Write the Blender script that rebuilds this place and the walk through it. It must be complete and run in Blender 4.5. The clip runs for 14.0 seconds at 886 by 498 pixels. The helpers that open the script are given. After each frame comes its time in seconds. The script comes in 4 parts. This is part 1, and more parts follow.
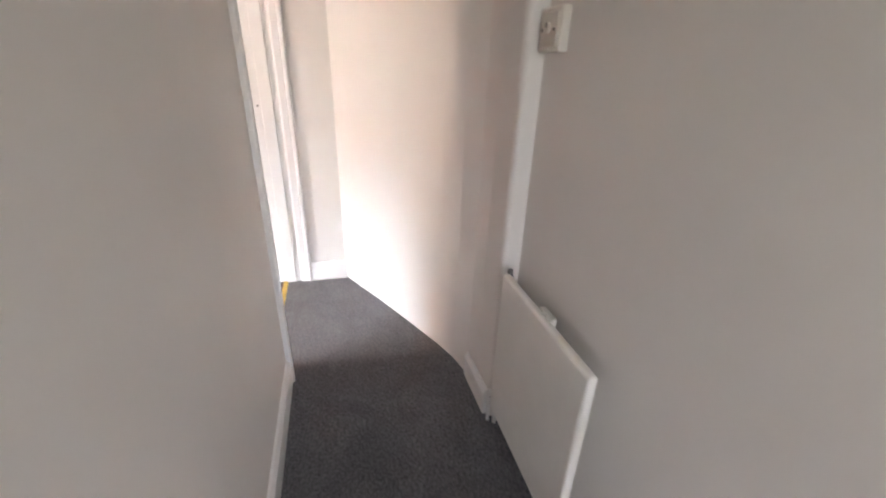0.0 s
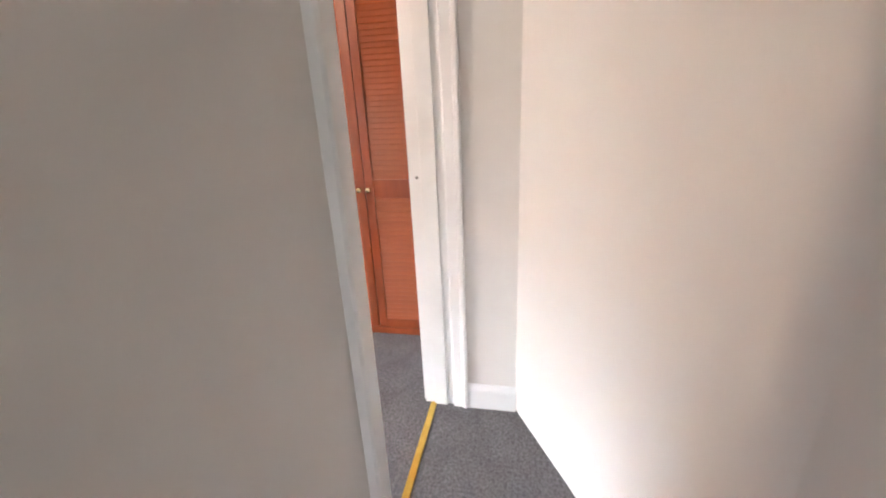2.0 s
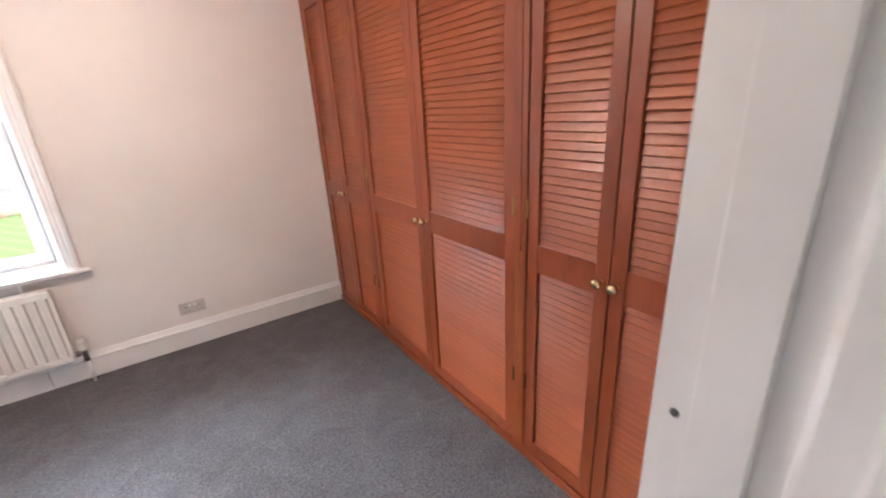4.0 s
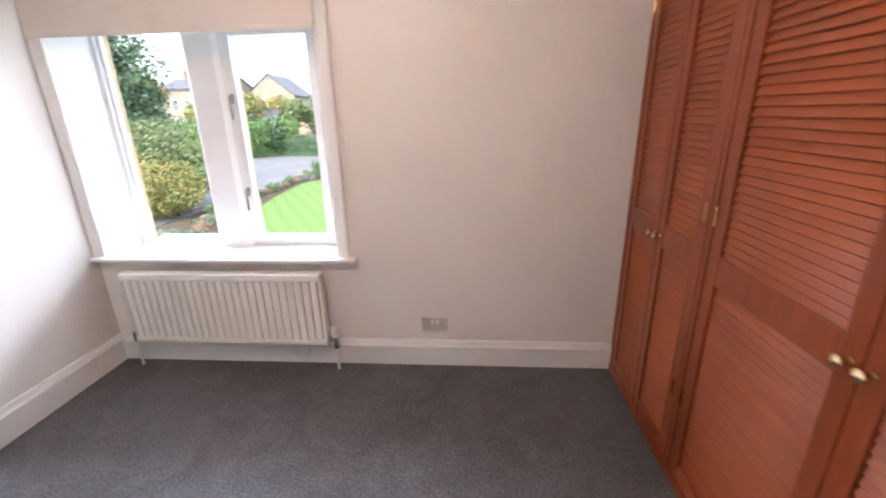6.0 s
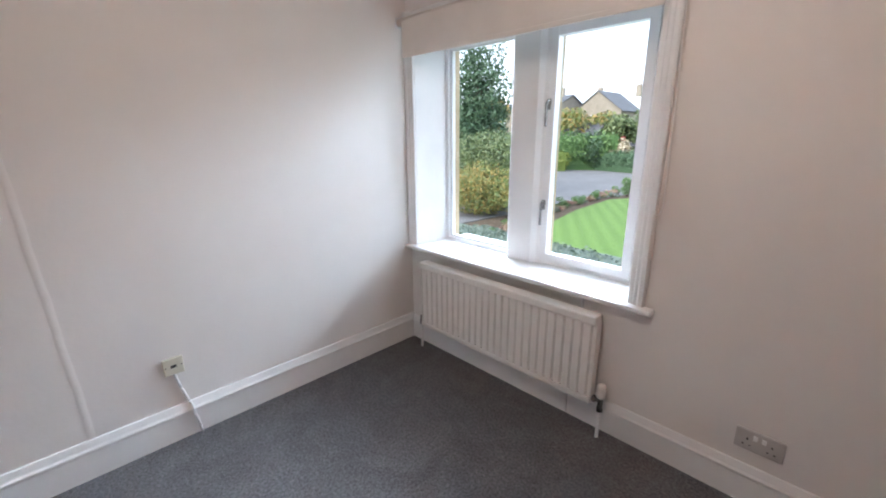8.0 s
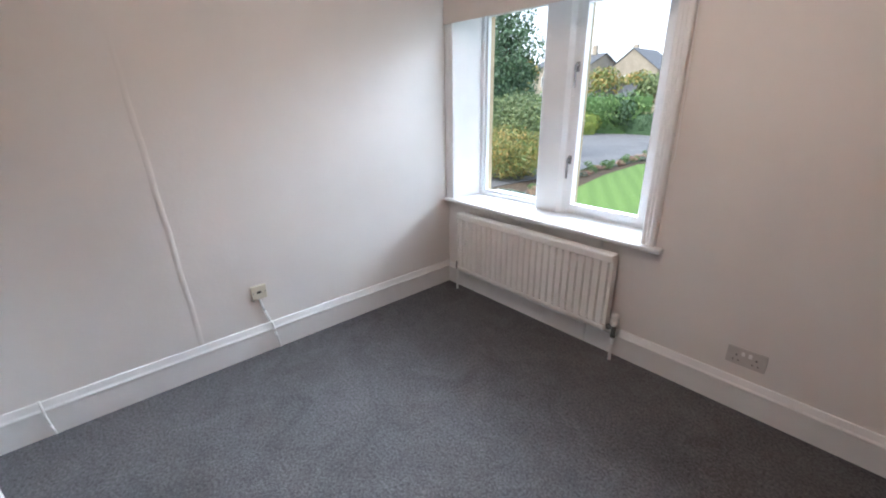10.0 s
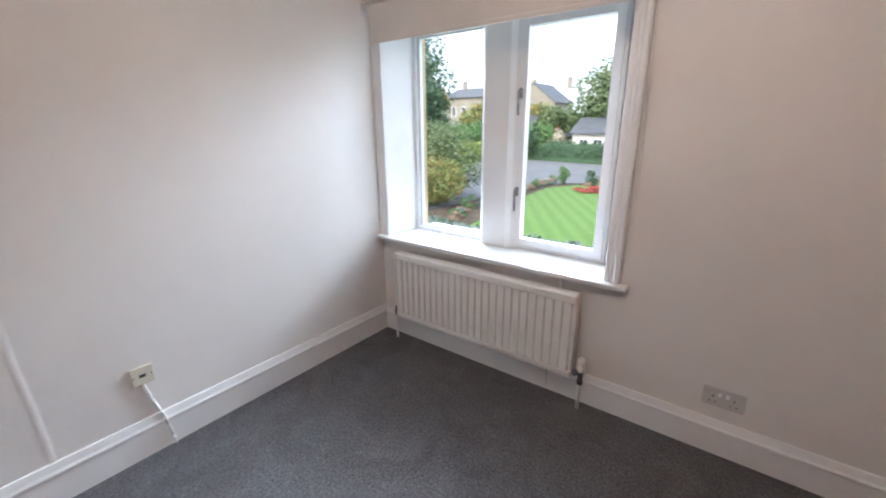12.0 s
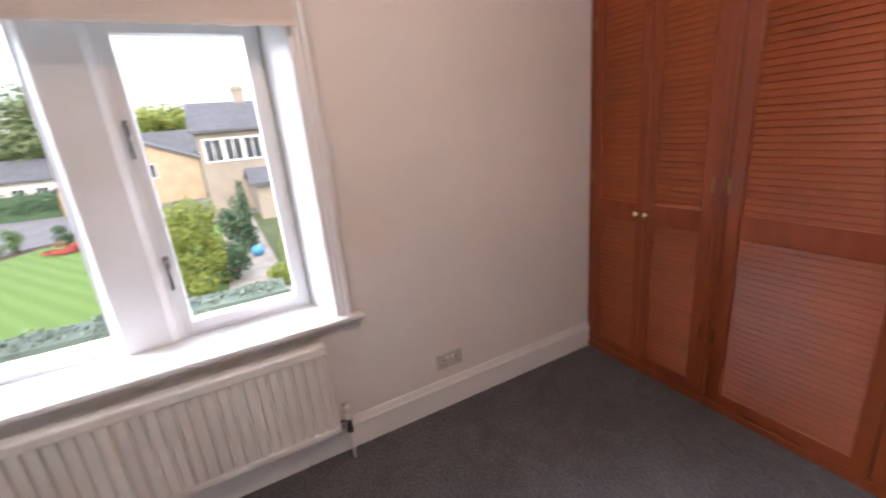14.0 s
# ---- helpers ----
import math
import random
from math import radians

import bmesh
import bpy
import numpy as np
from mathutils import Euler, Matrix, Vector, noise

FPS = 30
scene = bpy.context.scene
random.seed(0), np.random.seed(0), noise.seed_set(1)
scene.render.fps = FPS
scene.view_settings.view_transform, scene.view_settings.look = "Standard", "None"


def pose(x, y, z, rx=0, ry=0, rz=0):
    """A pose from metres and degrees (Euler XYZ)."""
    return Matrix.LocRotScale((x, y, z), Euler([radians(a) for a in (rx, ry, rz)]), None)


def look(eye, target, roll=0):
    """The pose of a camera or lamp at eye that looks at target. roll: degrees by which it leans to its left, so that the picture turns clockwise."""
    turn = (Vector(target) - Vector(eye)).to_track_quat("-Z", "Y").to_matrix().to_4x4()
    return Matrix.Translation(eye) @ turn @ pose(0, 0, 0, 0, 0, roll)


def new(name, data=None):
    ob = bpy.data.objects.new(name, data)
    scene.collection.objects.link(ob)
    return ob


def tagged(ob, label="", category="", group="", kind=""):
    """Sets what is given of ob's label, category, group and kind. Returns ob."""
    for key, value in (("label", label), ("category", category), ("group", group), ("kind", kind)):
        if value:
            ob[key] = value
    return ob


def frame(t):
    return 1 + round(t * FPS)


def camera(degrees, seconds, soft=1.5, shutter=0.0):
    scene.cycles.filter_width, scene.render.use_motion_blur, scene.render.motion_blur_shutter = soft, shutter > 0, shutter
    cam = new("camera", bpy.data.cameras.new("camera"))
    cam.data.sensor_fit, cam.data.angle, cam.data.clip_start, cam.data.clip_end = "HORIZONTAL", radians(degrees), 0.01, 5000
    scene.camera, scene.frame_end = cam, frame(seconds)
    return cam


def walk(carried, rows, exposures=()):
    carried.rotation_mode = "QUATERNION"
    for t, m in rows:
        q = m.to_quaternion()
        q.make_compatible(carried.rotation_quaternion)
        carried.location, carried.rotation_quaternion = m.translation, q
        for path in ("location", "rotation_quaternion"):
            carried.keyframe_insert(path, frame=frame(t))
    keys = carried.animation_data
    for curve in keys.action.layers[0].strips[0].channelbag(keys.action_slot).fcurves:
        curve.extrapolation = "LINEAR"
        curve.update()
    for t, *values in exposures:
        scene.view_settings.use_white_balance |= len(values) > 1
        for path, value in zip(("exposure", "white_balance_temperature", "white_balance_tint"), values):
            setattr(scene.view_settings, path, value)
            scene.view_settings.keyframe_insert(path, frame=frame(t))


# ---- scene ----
cam = camera(94.7, 14.0, soft=1.9, shutter=0.3)
PATH = [
    (0, (-0.078, -3.341, 1.384), (1.678, -3.814, 0.552), 1.9),
    (0.5, (0.189, -3.369, 1.375), (2.024, -3.564, 0.603), 1.7),
    (1, (0.437, -3.392, 1.399), (2.296, -3.34, 0.664), -0.2),
    (1.5, (0.605, -3.342, 1.414), (2.5, -3.133, 0.81), -1.1),
    (2, (0.90, -3.368, 1.421), (2.735, -2.986, 0.742), -2.7),
    (4.3, (2.132, -3.046, 1.509), (2.991, -1.36, 0.861), -2.9),
    (4.5, (2.16, -2.99, 1.501), (2.878, -1.237, 0.857), -2.9),
    (5, (2.256, -2.733, 1.498), (2.682, -0.893, 0.839), -3.4),
    (5.5, (2.296, -2.501, 1.487), (2.448, -0.621, 0.823), -4.5),
    (6, (2.291, -2.204, 1.495), (2.147, -0.312, 0.864), -1.3),
    (6.5, (2.176, -1.988, 1.496), (1.627, -0.165, 0.883), -0.6),
    (7, (2.002, -1.805, 1.442), (1.056, -0.108, 0.966), 1.0),
    (7.5, (2.013, -1.773, 1.451), (0.78, -0.291, 0.919), 1.9),
    (8, (2.142, -1.804, 1.454), (0.772, -0.453, 0.909), -0.4),
    (8.5, (2.287, -1.935, 1.45), (0.924, -0.62, 0.808), -3.6),
    (8.7, (2.27, -1.993, 1.43), (0.934, -0.684, 0.722), -2.5),
    (10.8, (2.379, -2.119, 1.458), (0.94, -0.901, 0.791), -0.9),
    (11, (2.352, -2.113, 1.436), (0.923, -0.871, 0.791), -0.6),
    (11.5, (2.189, -2.027, 1.443), (0.866, -0.647, 0.855), -0.9),
    (12, (2.004, -1.948, 1.443), (0.848, -0.425, 0.856), -0.4),
    (12.5, (1.758, -1.956, 1.478), (1.001, -0.212, 0.856), -3.0),
    (13, (1.555, -1.846, 1.468), (1.122, 0.016, 0.881), -2.9),
    (13.5, (1.346, -1.796, 1.451), (1.522, 0.124, 0.919), -2.3),
    (14, (1.181, -1.771, 1.498), (2.055, -0.065, 0.928), -5.3),
]
walk(cam, [(t, look(eye, target, roll)) for t, eye, target, roll in PATH],
     exposures=[(0, 3.15, 6600, 15), (2.2, 2.9, 6600, 15), (4.3, 2.4, 6100, 14), (6.0, 2.1, 6200, 15), (6.6, 2.0, 6200, 16), (7.2, 1.6, 6000, 13), (8.5, 1.45, 5900, 10),
                (12.0, 1.5, 5900, 10), (13.0, 1.55, 6100, 14), (13.5, 1.65, 6350, 20), (14, 1.6, 6400, 20)])

# ---- world and light ----
world = bpy.data.worlds.new("overcast_sky")
scene.world = world
world.use_nodes = True
wn, wl = world.node_tree.nodes, world.node_tree.links
sky = wn.new("ShaderNodeTexSky")
sky.sky_type = "NISHITA"
sky.sun_disc = False
sky.sun_elevation, sky.sun_rotation = radians(38), radians(200)
sky.air_density, sky.dust_density, sky.ozone_density = 1.0, 4.0, 1.0
haze = wn.new("ShaderNodeMixRGB")
haze.inputs[0].default_value = 0.6
haze.inputs[2].default_value = (5.2, 5.4, 5.7, 1)
wl.new(sky.outputs[0], haze.inputs[1])
wl.new(haze.outputs[0], wn["Background"].inputs[0])
wn["Background"].inputs[1].default_value = 0.19

sun = new("sun", bpy.data.lights.new("sun", "SUN"))
sun.data.energy, sun.data.angle, sun.data.color = 0.9, radians(30), (1.0, 0.95, 0.88)
sun.matrix_world = look((0, 0, 30), (8, 22, 0))

# lamp added outside, above and beside the view, boosting skylight through the bedroom window


def skylight(eye, target, width, height, energy, color):
    lamp = new("skylight", bpy.data.lights.new("skylight", "AREA"))
    lamp.data.shape, lamp.data.size, lamp.data.size_y = "RECTANGLE", width, height
    lamp.data.energy, lamp.data.color = energy, color
    lamp.matrix_world = look(eye, target)


skylight((-1.5, 4.6, 4.3), (0.6, 0.0, 1.4), 10.6, 2.2, 930, (0.82, 0.91, 1.0))
# fill lamp added near the ceiling, out of view; no fitting is known here
bulb = new("fill_bulb", bpy.data.lights.new("fill_bulb", "POINT"))
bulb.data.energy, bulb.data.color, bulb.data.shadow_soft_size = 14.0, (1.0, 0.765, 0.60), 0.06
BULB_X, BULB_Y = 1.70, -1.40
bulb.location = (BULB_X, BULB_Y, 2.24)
# weak fill lamp added in an assumed window behind the walk, never in view
landing = new("landing_fill", bpy.data.lights.new("landing_fill", "AREA"))
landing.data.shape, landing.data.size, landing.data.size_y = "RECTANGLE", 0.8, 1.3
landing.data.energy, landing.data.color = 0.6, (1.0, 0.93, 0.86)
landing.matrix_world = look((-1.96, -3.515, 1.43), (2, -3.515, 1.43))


# ---- materials ----
def nodes_of(name, rough=0.6, metal=0.0, color=(0.8, 0.8, 0.8)):
    m = bpy.data.materials.new(name)
    m.use_nodes = True
    b = m.node_tree.nodes["Principled BSDF"]
    b.inputs["Roughness"].default_value = rough
    b.inputs["Metallic"].default_value = metal
    b.inputs["Base Color"].default_value = (*color, 1)
    return m, m.node_tree.nodes, m.node_tree.links, b


def mottled(name, stops, scale=3.0, detail=6.0, rough=0.6, metal=0.0, bump=0.0, bump_scale=60.0, stretch=(1, 1, 1), fine=0.0, island=0.0, rough_var=0.0):
    """Colour from noise at two scales, with fine relief."""
    m, n, l, b = nodes_of(name, rough, metal)
    co = n.new("ShaderNodeTexCoord")
    mp = n.new("ShaderNodeMapping")
    mp.inputs["Scale"].default_value = stretch
    l.new(co.outputs["Object"], mp.inputs[0])
    big = n.new("ShaderNodeTexNoise")
    big.inputs["Scale"].default_value, big.inputs["Detail"].default_value = scale, detail
    l.new(mp.outputs[0], big.inputs[0])
    value = big.outputs[0]
    if fine:
        small = n.new("ShaderNodeTexNoise")
        small.inputs["Scale"].default_value, small.inputs["Detail"].default_value = bump_scale, 3.0
        l.new(mp.outputs[0], small.inputs[0])
        mix = n.new("ShaderNodeMix")
        mix.inputs[0].default_value = fine
        l.new(value, mix.inputs[2])
        l.new(small.outputs[0], mix.inputs[3])
        value = mix.outputs[0]
    if island:
        geo = n.new("ShaderNodeNewGeometry")
        mix2 = n.new("ShaderNodeMix")
        mix2.inputs[0].default_value = island
        l.new(value, mix2.inputs[2])
        l.new(geo.outputs["Random Per Island"], mix2.inputs[3])
        value = mix2.outputs[0]
    ramp = n.new("ShaderNodeValToRGB")
    e = ramp.color_ramp.elements
    e[0].position, e[0].color = stops[0][0], (*stops[0][1], 1)
    e[1].position, e[1].color = stops[-1][0], (*stops[-1][1], 1)
    for p, c in stops[1:-1]:
        x = e.new(p)
        x.color = (*c, 1)
    l.new(value, ramp.inputs[0])
    l.new(ramp.outputs[0], b.inputs["Base Color"])
    if rough_var:
        rr = n.new("ShaderNodeMapRange")
        rr.inputs[3].default_value, rr.inputs[4].default_value = rough - rough_var, rough + rough_var
        l.new(big.outputs[0], rr.inputs[0])
        l.new(rr.outputs[0], b.inputs["Roughness"])
    if bump:
        grain = n.new("ShaderNodeTexNoise")
        grain.inputs["Scale"].default_value, grain.inputs["Detail"].default_value = bump_scale, 4.0
        l.new(mp.outputs[0], grain.inputs[0])
        bp = n.new("ShaderNodeBump")
        bp.inputs["Strength"].default_value, bp.inputs["Distance"].default_value = bump, 0.01
        l.new(grain.outputs[0], bp.inputs["Height"])
        l.new(bp.outputs[0], b.inputs["Normal"])
    return m


WALL = mottled("wall_emulsion", [(0.3, (0.73, 0.70, 0.67)), (0.7, (0.79, 0.765, 0.74))], 1.3, 5, 0.7, bump=0.05, bump_scale=45, rough_var=0.08)
CEIL = mottled("ceiling_emulsion", [(0.3, (0.78, 0.77, 0.75)), (0.7, (0.82, 0.81, 0.79))], 2, 4, 0.85, bump=0.1, bump_scale=80)
GLOSS = mottled("white_gloss_paint", [(0.3, (0.77, 0.77, 0.765)), (0.7, (0.83, 0.83, 0.825))], 4, 5, 0.32, bump=0.05, bump_scale=35, rough_var=0.08)
UPVC = mottled("white_window_paint", [(0.3, (0.78, 0.79, 0.80)), (0.7, (0.83, 0.84, 0.85))], 5, 4, 0.3, bump=0.03, bump_scale=50)
RADP = mottled("radiator_enamel", [(0.3, (0.74, 0.72, 0.68)), (0.7, (0.80, 0.78, 0.74))], 6, 4, 0.35, bump=0.02, bump_scale=90)
PLASTIC = mottled("socket_plastic", [(0.3, (0.50, 0.48, 0.46)), (0.7, (0.56, 0.54, 0.52))], 20, 3, 0.4)
AGED = mottled("aged_cream_plastic", [(0.3, (0.60, 0.57, 0.46)), (0.7, (0.67, 0.64, 0.53))], 20, 3, 0.42)
HALLBOX = mottled("painted_control_box", [(0.3, (0.66, 0.63, 0.58)), (0.7, (0.71, 0.68, 0.63))], 15, 3, 0.5)
DARK = mottled("dark_recess", [(0.3, (0.03, 0.03, 0.03)), (0.7, (0.05, 0.05, 0.05))], 20, 2, 0.6)
BLIND = mottled("blind_fabric", [(0.3, (0.70, 0.65, 0.60)), (0.7, (0.74, 0.69, 0.64))], 8, 3, 0.85, bump=0.25, bump_scale=500)
BRASS = mottled("aged_brass", [(0.3, (0.42, 0.27, 0.09)), (0.7, (0.62, 0.43, 0.17))], 30, 4, 0.25, 1.0)
PALEBRASS = mottled("polished_brass", [(0.3, (0.68, 0.56, 0.32)), (0.7, (0.78, 0.67, 0.42))], 30, 4, 0.2, 1.0)
STEEL = mottled("tarnished_chrome", [(0.3, (0.10, 0.098, 0.095)), (0.7, (0.30, 0.295, 0.29))], 40, 4, 0.3, 1.0)
CHROME = mottled("polished_chrome", [(0.3, (0.24, 0.24, 0.245)), (0.7, (0.42, 0.42, 0.43))], 40, 4, 0.2, 1.0)
STRIP = mottled("brass_carpet_strip", [(0.3, (0.55, 0.36, 0.06)), (0.7, (0.75, 0.52, 0.12))], 12, 4, 0.35, 0.6)


def carpet():
    """Cut pile: fine tufts, brushed patches that lie two ways, and a little sheen."""
    m, n, l, b = nodes_of("grey_carpet", 0.95)
    co = n.new("ShaderNodeTexCoord")

    def noise(scale, detail, distortion=0.0, rough=0.5):
        x = n.new("ShaderNodeTexNoise")
        x.inputs["Scale"].default_value, x.inputs["Detail"].default_value = scale, detail
        x.inputs["Distortion"].default_value, x.inputs["Roughness"].default_value = distortion, rough
        l.new(co.outputs["Object"], x.inputs[0])
        return x.outputs[0]

    def span(value, lo, hi, out_lo, out_hi):
        r = n.new("ShaderNodeMapRange")
        for i, v in enumerate((lo, hi, out_lo, out_hi)):
            r.inputs[i + 1].default_value = v
        l.new(value, r.inputs[0])
        return r.outputs[0]

    def times(a, c):
        x = n.new("ShaderNodeMath")
        x.operation = "MULTIPLY"
        l.new(a, x.inputs[0]), l.new(c, x.inputs[1])
        return x.outputs[0]

    tuft = noise(210, 3, 0.0, 0.6)
    clump = noise(85, 4, 0.3, 0.6)
    brushed = noise(4.5, 5, 1.2, 0.62)
    worn = noise(0.9, 3)
    k = times(times(span(tuft, 0.3, 0.7, 0.65, 1.35), span(clump, 0.32, 0.68, 0.55, 1.5)), times(span(brushed, 0.36, 0.66, 0.84, 1.19), span(worn, 0.3, 0.7, 0.92, 1.08)))
    hue = n.new("ShaderNodeHueSaturation")
    hue.inputs["Color"].default_value = (0.100, 0.098, 0.105, 1)
    l.new(k, hue.inputs["Value"])
    l.new(hue.outputs[0], b.inputs["Base Color"])
    b.inputs["Sheen Weight"].default_value, b.inputs["Sheen Roughness"].default_value = 0.12, 0.6
    b.inputs["Specular IOR Level"].default_value = 0.15
    bp = n.new("ShaderNodeBump")
    bp.inputs["Strength"].default_value, bp.inputs["Distance"].default_value = 0.7, 0.008
    l.new(times(tuft, span(clump, 0.3, 0.7, 0.6, 1.3)), bp.inputs["Height"])
    l.new(bp.outputs[0], b.inputs["Normal"])
    return m


CARPET = carpet()
WOOD = mottled("mahogany_stain", [(0.25, (0.18, 0.037, 0.011)), (0.5, (0.235, 0.051, 0.016)), (0.8, (0.29, 0.070, 0.023))], 5, 7, 0.32, bump=0.06, bump_scale=40, stretch=(3, 3, 0.35), fine=0.3, rough_var=0.08)
SLAT = mottled("mahogany_slat", [(0.25, (0.25, 0.056, 0.017)), (0.5, (0.30, 0.072, 0.022)), (0.8, (0.36, 0.094, 0.031))], 5, 7, 0.34, bump=0.05, bump_scale=40, stretch=(3, 0.5, 3), fine=0.3)
WORN = mottled("bare_orange_wood", [(0.30, (0.17, 0.036, 0.009)), (0.5, (0.25, 0.064, 0.014)), (0.7, (0.34, 0.105, 0.022))], 6, 7, 0.42, bump=0.06, bump_scale=40, stretch=(3, 3, 0.35), fine=0.3)
for m in (WOOD, SLAT):
    n, l = m.node_tree.nodes, m.node_tree.links
    info, hue = n.new("ShaderNodeObjectInfo"), n.new("ShaderNodeHueSaturation")
    rng = n.new("ShaderNodeMapRange")
    rng.inputs[3].default_value, rng.inputs[4].default_value = 0.93, 1.07
    l.new(info.outputs["Random"], rng.inputs[0])
    l.new(rng.outputs[0], hue.inputs["Value"])
    l.new(n["Color Ramp"].outputs[0], hue.inputs["Color"])
    l.new(hue.outputs[0], n["Principled BSDF"].inputs["Base Color"])

# glowing glass for the added, unseen ceiling bulb
BULB, n, l, b = nodes_of("added_bulb_glass", 0.4, color=(0.9, 0.88, 0.84))
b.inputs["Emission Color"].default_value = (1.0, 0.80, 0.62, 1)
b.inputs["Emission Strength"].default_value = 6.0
GLASS, gn, gl, gb = nodes_of("window_glass", 0.0)
gb.inputs["Transmission Weight"].default_value = 1.0
gb.inputs["IOR"].default_value = 1.1
gb.inputs["Base Color"].default_value = (0.96, 0.98, 0.975, 1)

STONE = mottled("honey_sandstone", [(0.25, (0.34, 0.26, 0.16)), (0.5, (0.43, 0.34, 0.22)), (0.8, (0.50, 0.41, 0.28))], 1.2, 8, 0.85, bump=0.4, bump_scale=14, fine=0.4)
GREYSTONE = mottled("weathered_stone", [(0.25, (0.22, 0.19, 0.15)), (0.8, (0.40, 0.35, 0.28))], 0.8, 8, 0.85, bump=0.3, bump_scale=8, fine=0.4)
RENDERW = mottled("pale_render", [(0.25, (0.55, 0.52, 0.45)), (0.8, (0.68, 0.65, 0.58))], 0.8, 6, 0.8, bump=0.2, bump_scale=20)
SLATE = mottled("grey_roof_tile", [(0.25, (0.06, 0.063, 0.07)), (0.8, (0.13, 0.134, 0.145))], 1.5, 6, 0.6, bump=0.3, bump_scale=12, fine=0.3)
FARGLASS = mottled("far_window_glass", [(0.3, (0.03, 0.035, 0.04)), (0.7, (0.08, 0.09, 0.10))], 1, 2, 0.08)
ASPHALT = mottled("asphalt", [(0.3, (0.12, 0.12, 0.125)), (0.7, (0.18, 0.18, 0.185))], 0.6, 8, 0.85, bump=0.3, bump_scale=40, fine=0.3)
PAVING = mottled("stone_paving", [(0.3, (0.22, 0.20, 0.17)), (0.7, (0.34, 0.31, 0.27))], 1.5, 6, 0.85, bump=0.2, bump_scale=20)
EARTH = mottled("rough_grass_ground", [(0.3, (0.05, 0.075, 0.025)), (0.7, (0.10, 0.115, 0.045))], 0.3, 8, 0.95, bump=0.4, bump_scale=10, fine=0.3)
SOIL = mottled("garden_soil", [(0.3, (0.05, 0.035, 0.022)), (0.7, (0.11, 0.08, 0.05))], 3, 6, 0.95, bump=0.5, bump_scale=20)
BARK = mottled("bark", [(0.3, (0.06, 0.045, 0.03)), (0.7, (0.13, 0.10, 0.07))], 4, 6, 0.9, bump=0.5, bump_scale=12, stretch=(3, 3, 0.5))


def leaf_material(name, a, b, c):
    return mottled(name, [(0.15, a), (0.5, b), (0.85, c)], 0.5, 3, 0.55, island=0.7)


LEAF_DARK = leaf_material("dark_evergreen_leaf", (0.031, 0.068, 0.034), (0.060, 0.119, 0.054), (0.119, 0.187, 0.102))
LEAF_MID = leaf_material("green_leaf", (0.048, 0.104, 0.029), (0.096, 0.184, 0.048), (0.160, 0.256, 0.080))
LEAF_LIME = leaf_material("golden_green_leaf", (0.095, 0.150, 0.030), (0.190, 0.245, 0.042), (0.330, 0.350, 0.062))
LEAF_AUTUMN = leaf_material("autumn_leaf", (0.10, 0.17, 0.05), (0.21, 0.24, 0.07), (0.42, 0.25, 0.07))
LEAF_OLIVE = leaf_material("olive_leaf", (0.075, 0.115, 0.045), (0.13, 0.18, 0.07), (0.21, 0.25, 0.11))
LEAF_GREY = leaf_material("grey_green_leaf", (0.070, 0.105, 0.084), (0.126, 0.168, 0.126), (0.210, 0.252, 0.196))
PLUME = leaf_material("cream_plume", (0.35, 0.30, 0.20), (0.48, 0.42, 0.30), (0.58, 0.52, 0.40))
PETAL_RED = leaf_material("red_petals", (0.28, 0.03, 0.03), (0.42, 0.06, 0.05), (0.50, 0.14, 0.12))
PETAL_PINK = leaf_material("mixed_petals", (0.25, 0.10, 0.10), (0.32, 0.20, 0.16), (0.42, 0.38, 0.20))
DARKROOF = mottled("dark_felt_roof", [(0.3, (0.025, 0.027, 0.03)), (0.7, (0.05, 0.052, 0.056))], 2, 5, 0.8, bump=0.2, bump_scale=15)
FENCE = mottled("tan_fence_board", [(0.3, (0.36, 0.25, 0.12)), (0.7, (0.48, 0.36, 0.20))], 2, 5, 0.8, bump=0.2, bump_scale=15, stretch=(3, 3, 0.4))
BLUEP = mottled("blue_plastic", [(0.3, (0.05, 0.25, 0.45)), (0.7, (0.08, 0.32, 0.55))], 8, 3, 0.4)

# mown lawn: alternate stripes where the grass lies two ways
LAWN, n, l, b = nodes_of("mown_lawn", 0.9)
co = n.new("ShaderNodeTexCoord")
mp = n.new("ShaderNodeMapping")
mp.inputs["Rotation"].default_value = (0, 0, radians(-32))
l.new(co.outputs["Object"], mp.inputs[0])
wave = n.new("ShaderNodeTexWave")
wave.inputs["Scale"].default_value, wave.inputs["Distortion"].default_value = 0.45, 0.5
l.new(mp.outputs[0], wave.inputs[0])
ns = n.new("ShaderNodeTexNoise")
ns.inputs["Scale"].default_value, ns.inputs["Detail"].default_value = 6, 8
l.new(co.outputs["Object"], ns.inputs[0])
mx = n.new("ShaderNodeMix")
mx.inputs[0].default_value = 0.45
l.new(wave.outputs[1], mx.inputs[2])
l.new(ns.outputs[0], mx.inputs[3])
rp = n.new("ShaderNodeValToRGB")
rp.color_ramp.elements[0].color, rp.color_ramp.elements[0].position = (0.095, 0.175, 0.034, 1), 0.25
rp.color_ramp.elements[1].color, rp.color_ramp.elements[1].position = (0.120, 0.208, 0.044, 1), 0.75
l.new(mx.outputs[0], rp.inputs[0])
l.new(rp.outputs[0], b.inputs["Base Color"])


# ---- mesh helpers ----
def finish(bm, name, mat, smooth=False):
    bmesh.ops.recalc_face_normals(bm, faces=bm.faces[:])
    me = bpy.data.meshes.new(name)
    bm.to_mesh(me)
    bm.free()
    me.materials.append(mat)
    if smooth:
        for p in me.polygons:
            p.use_smooth = True
    return me


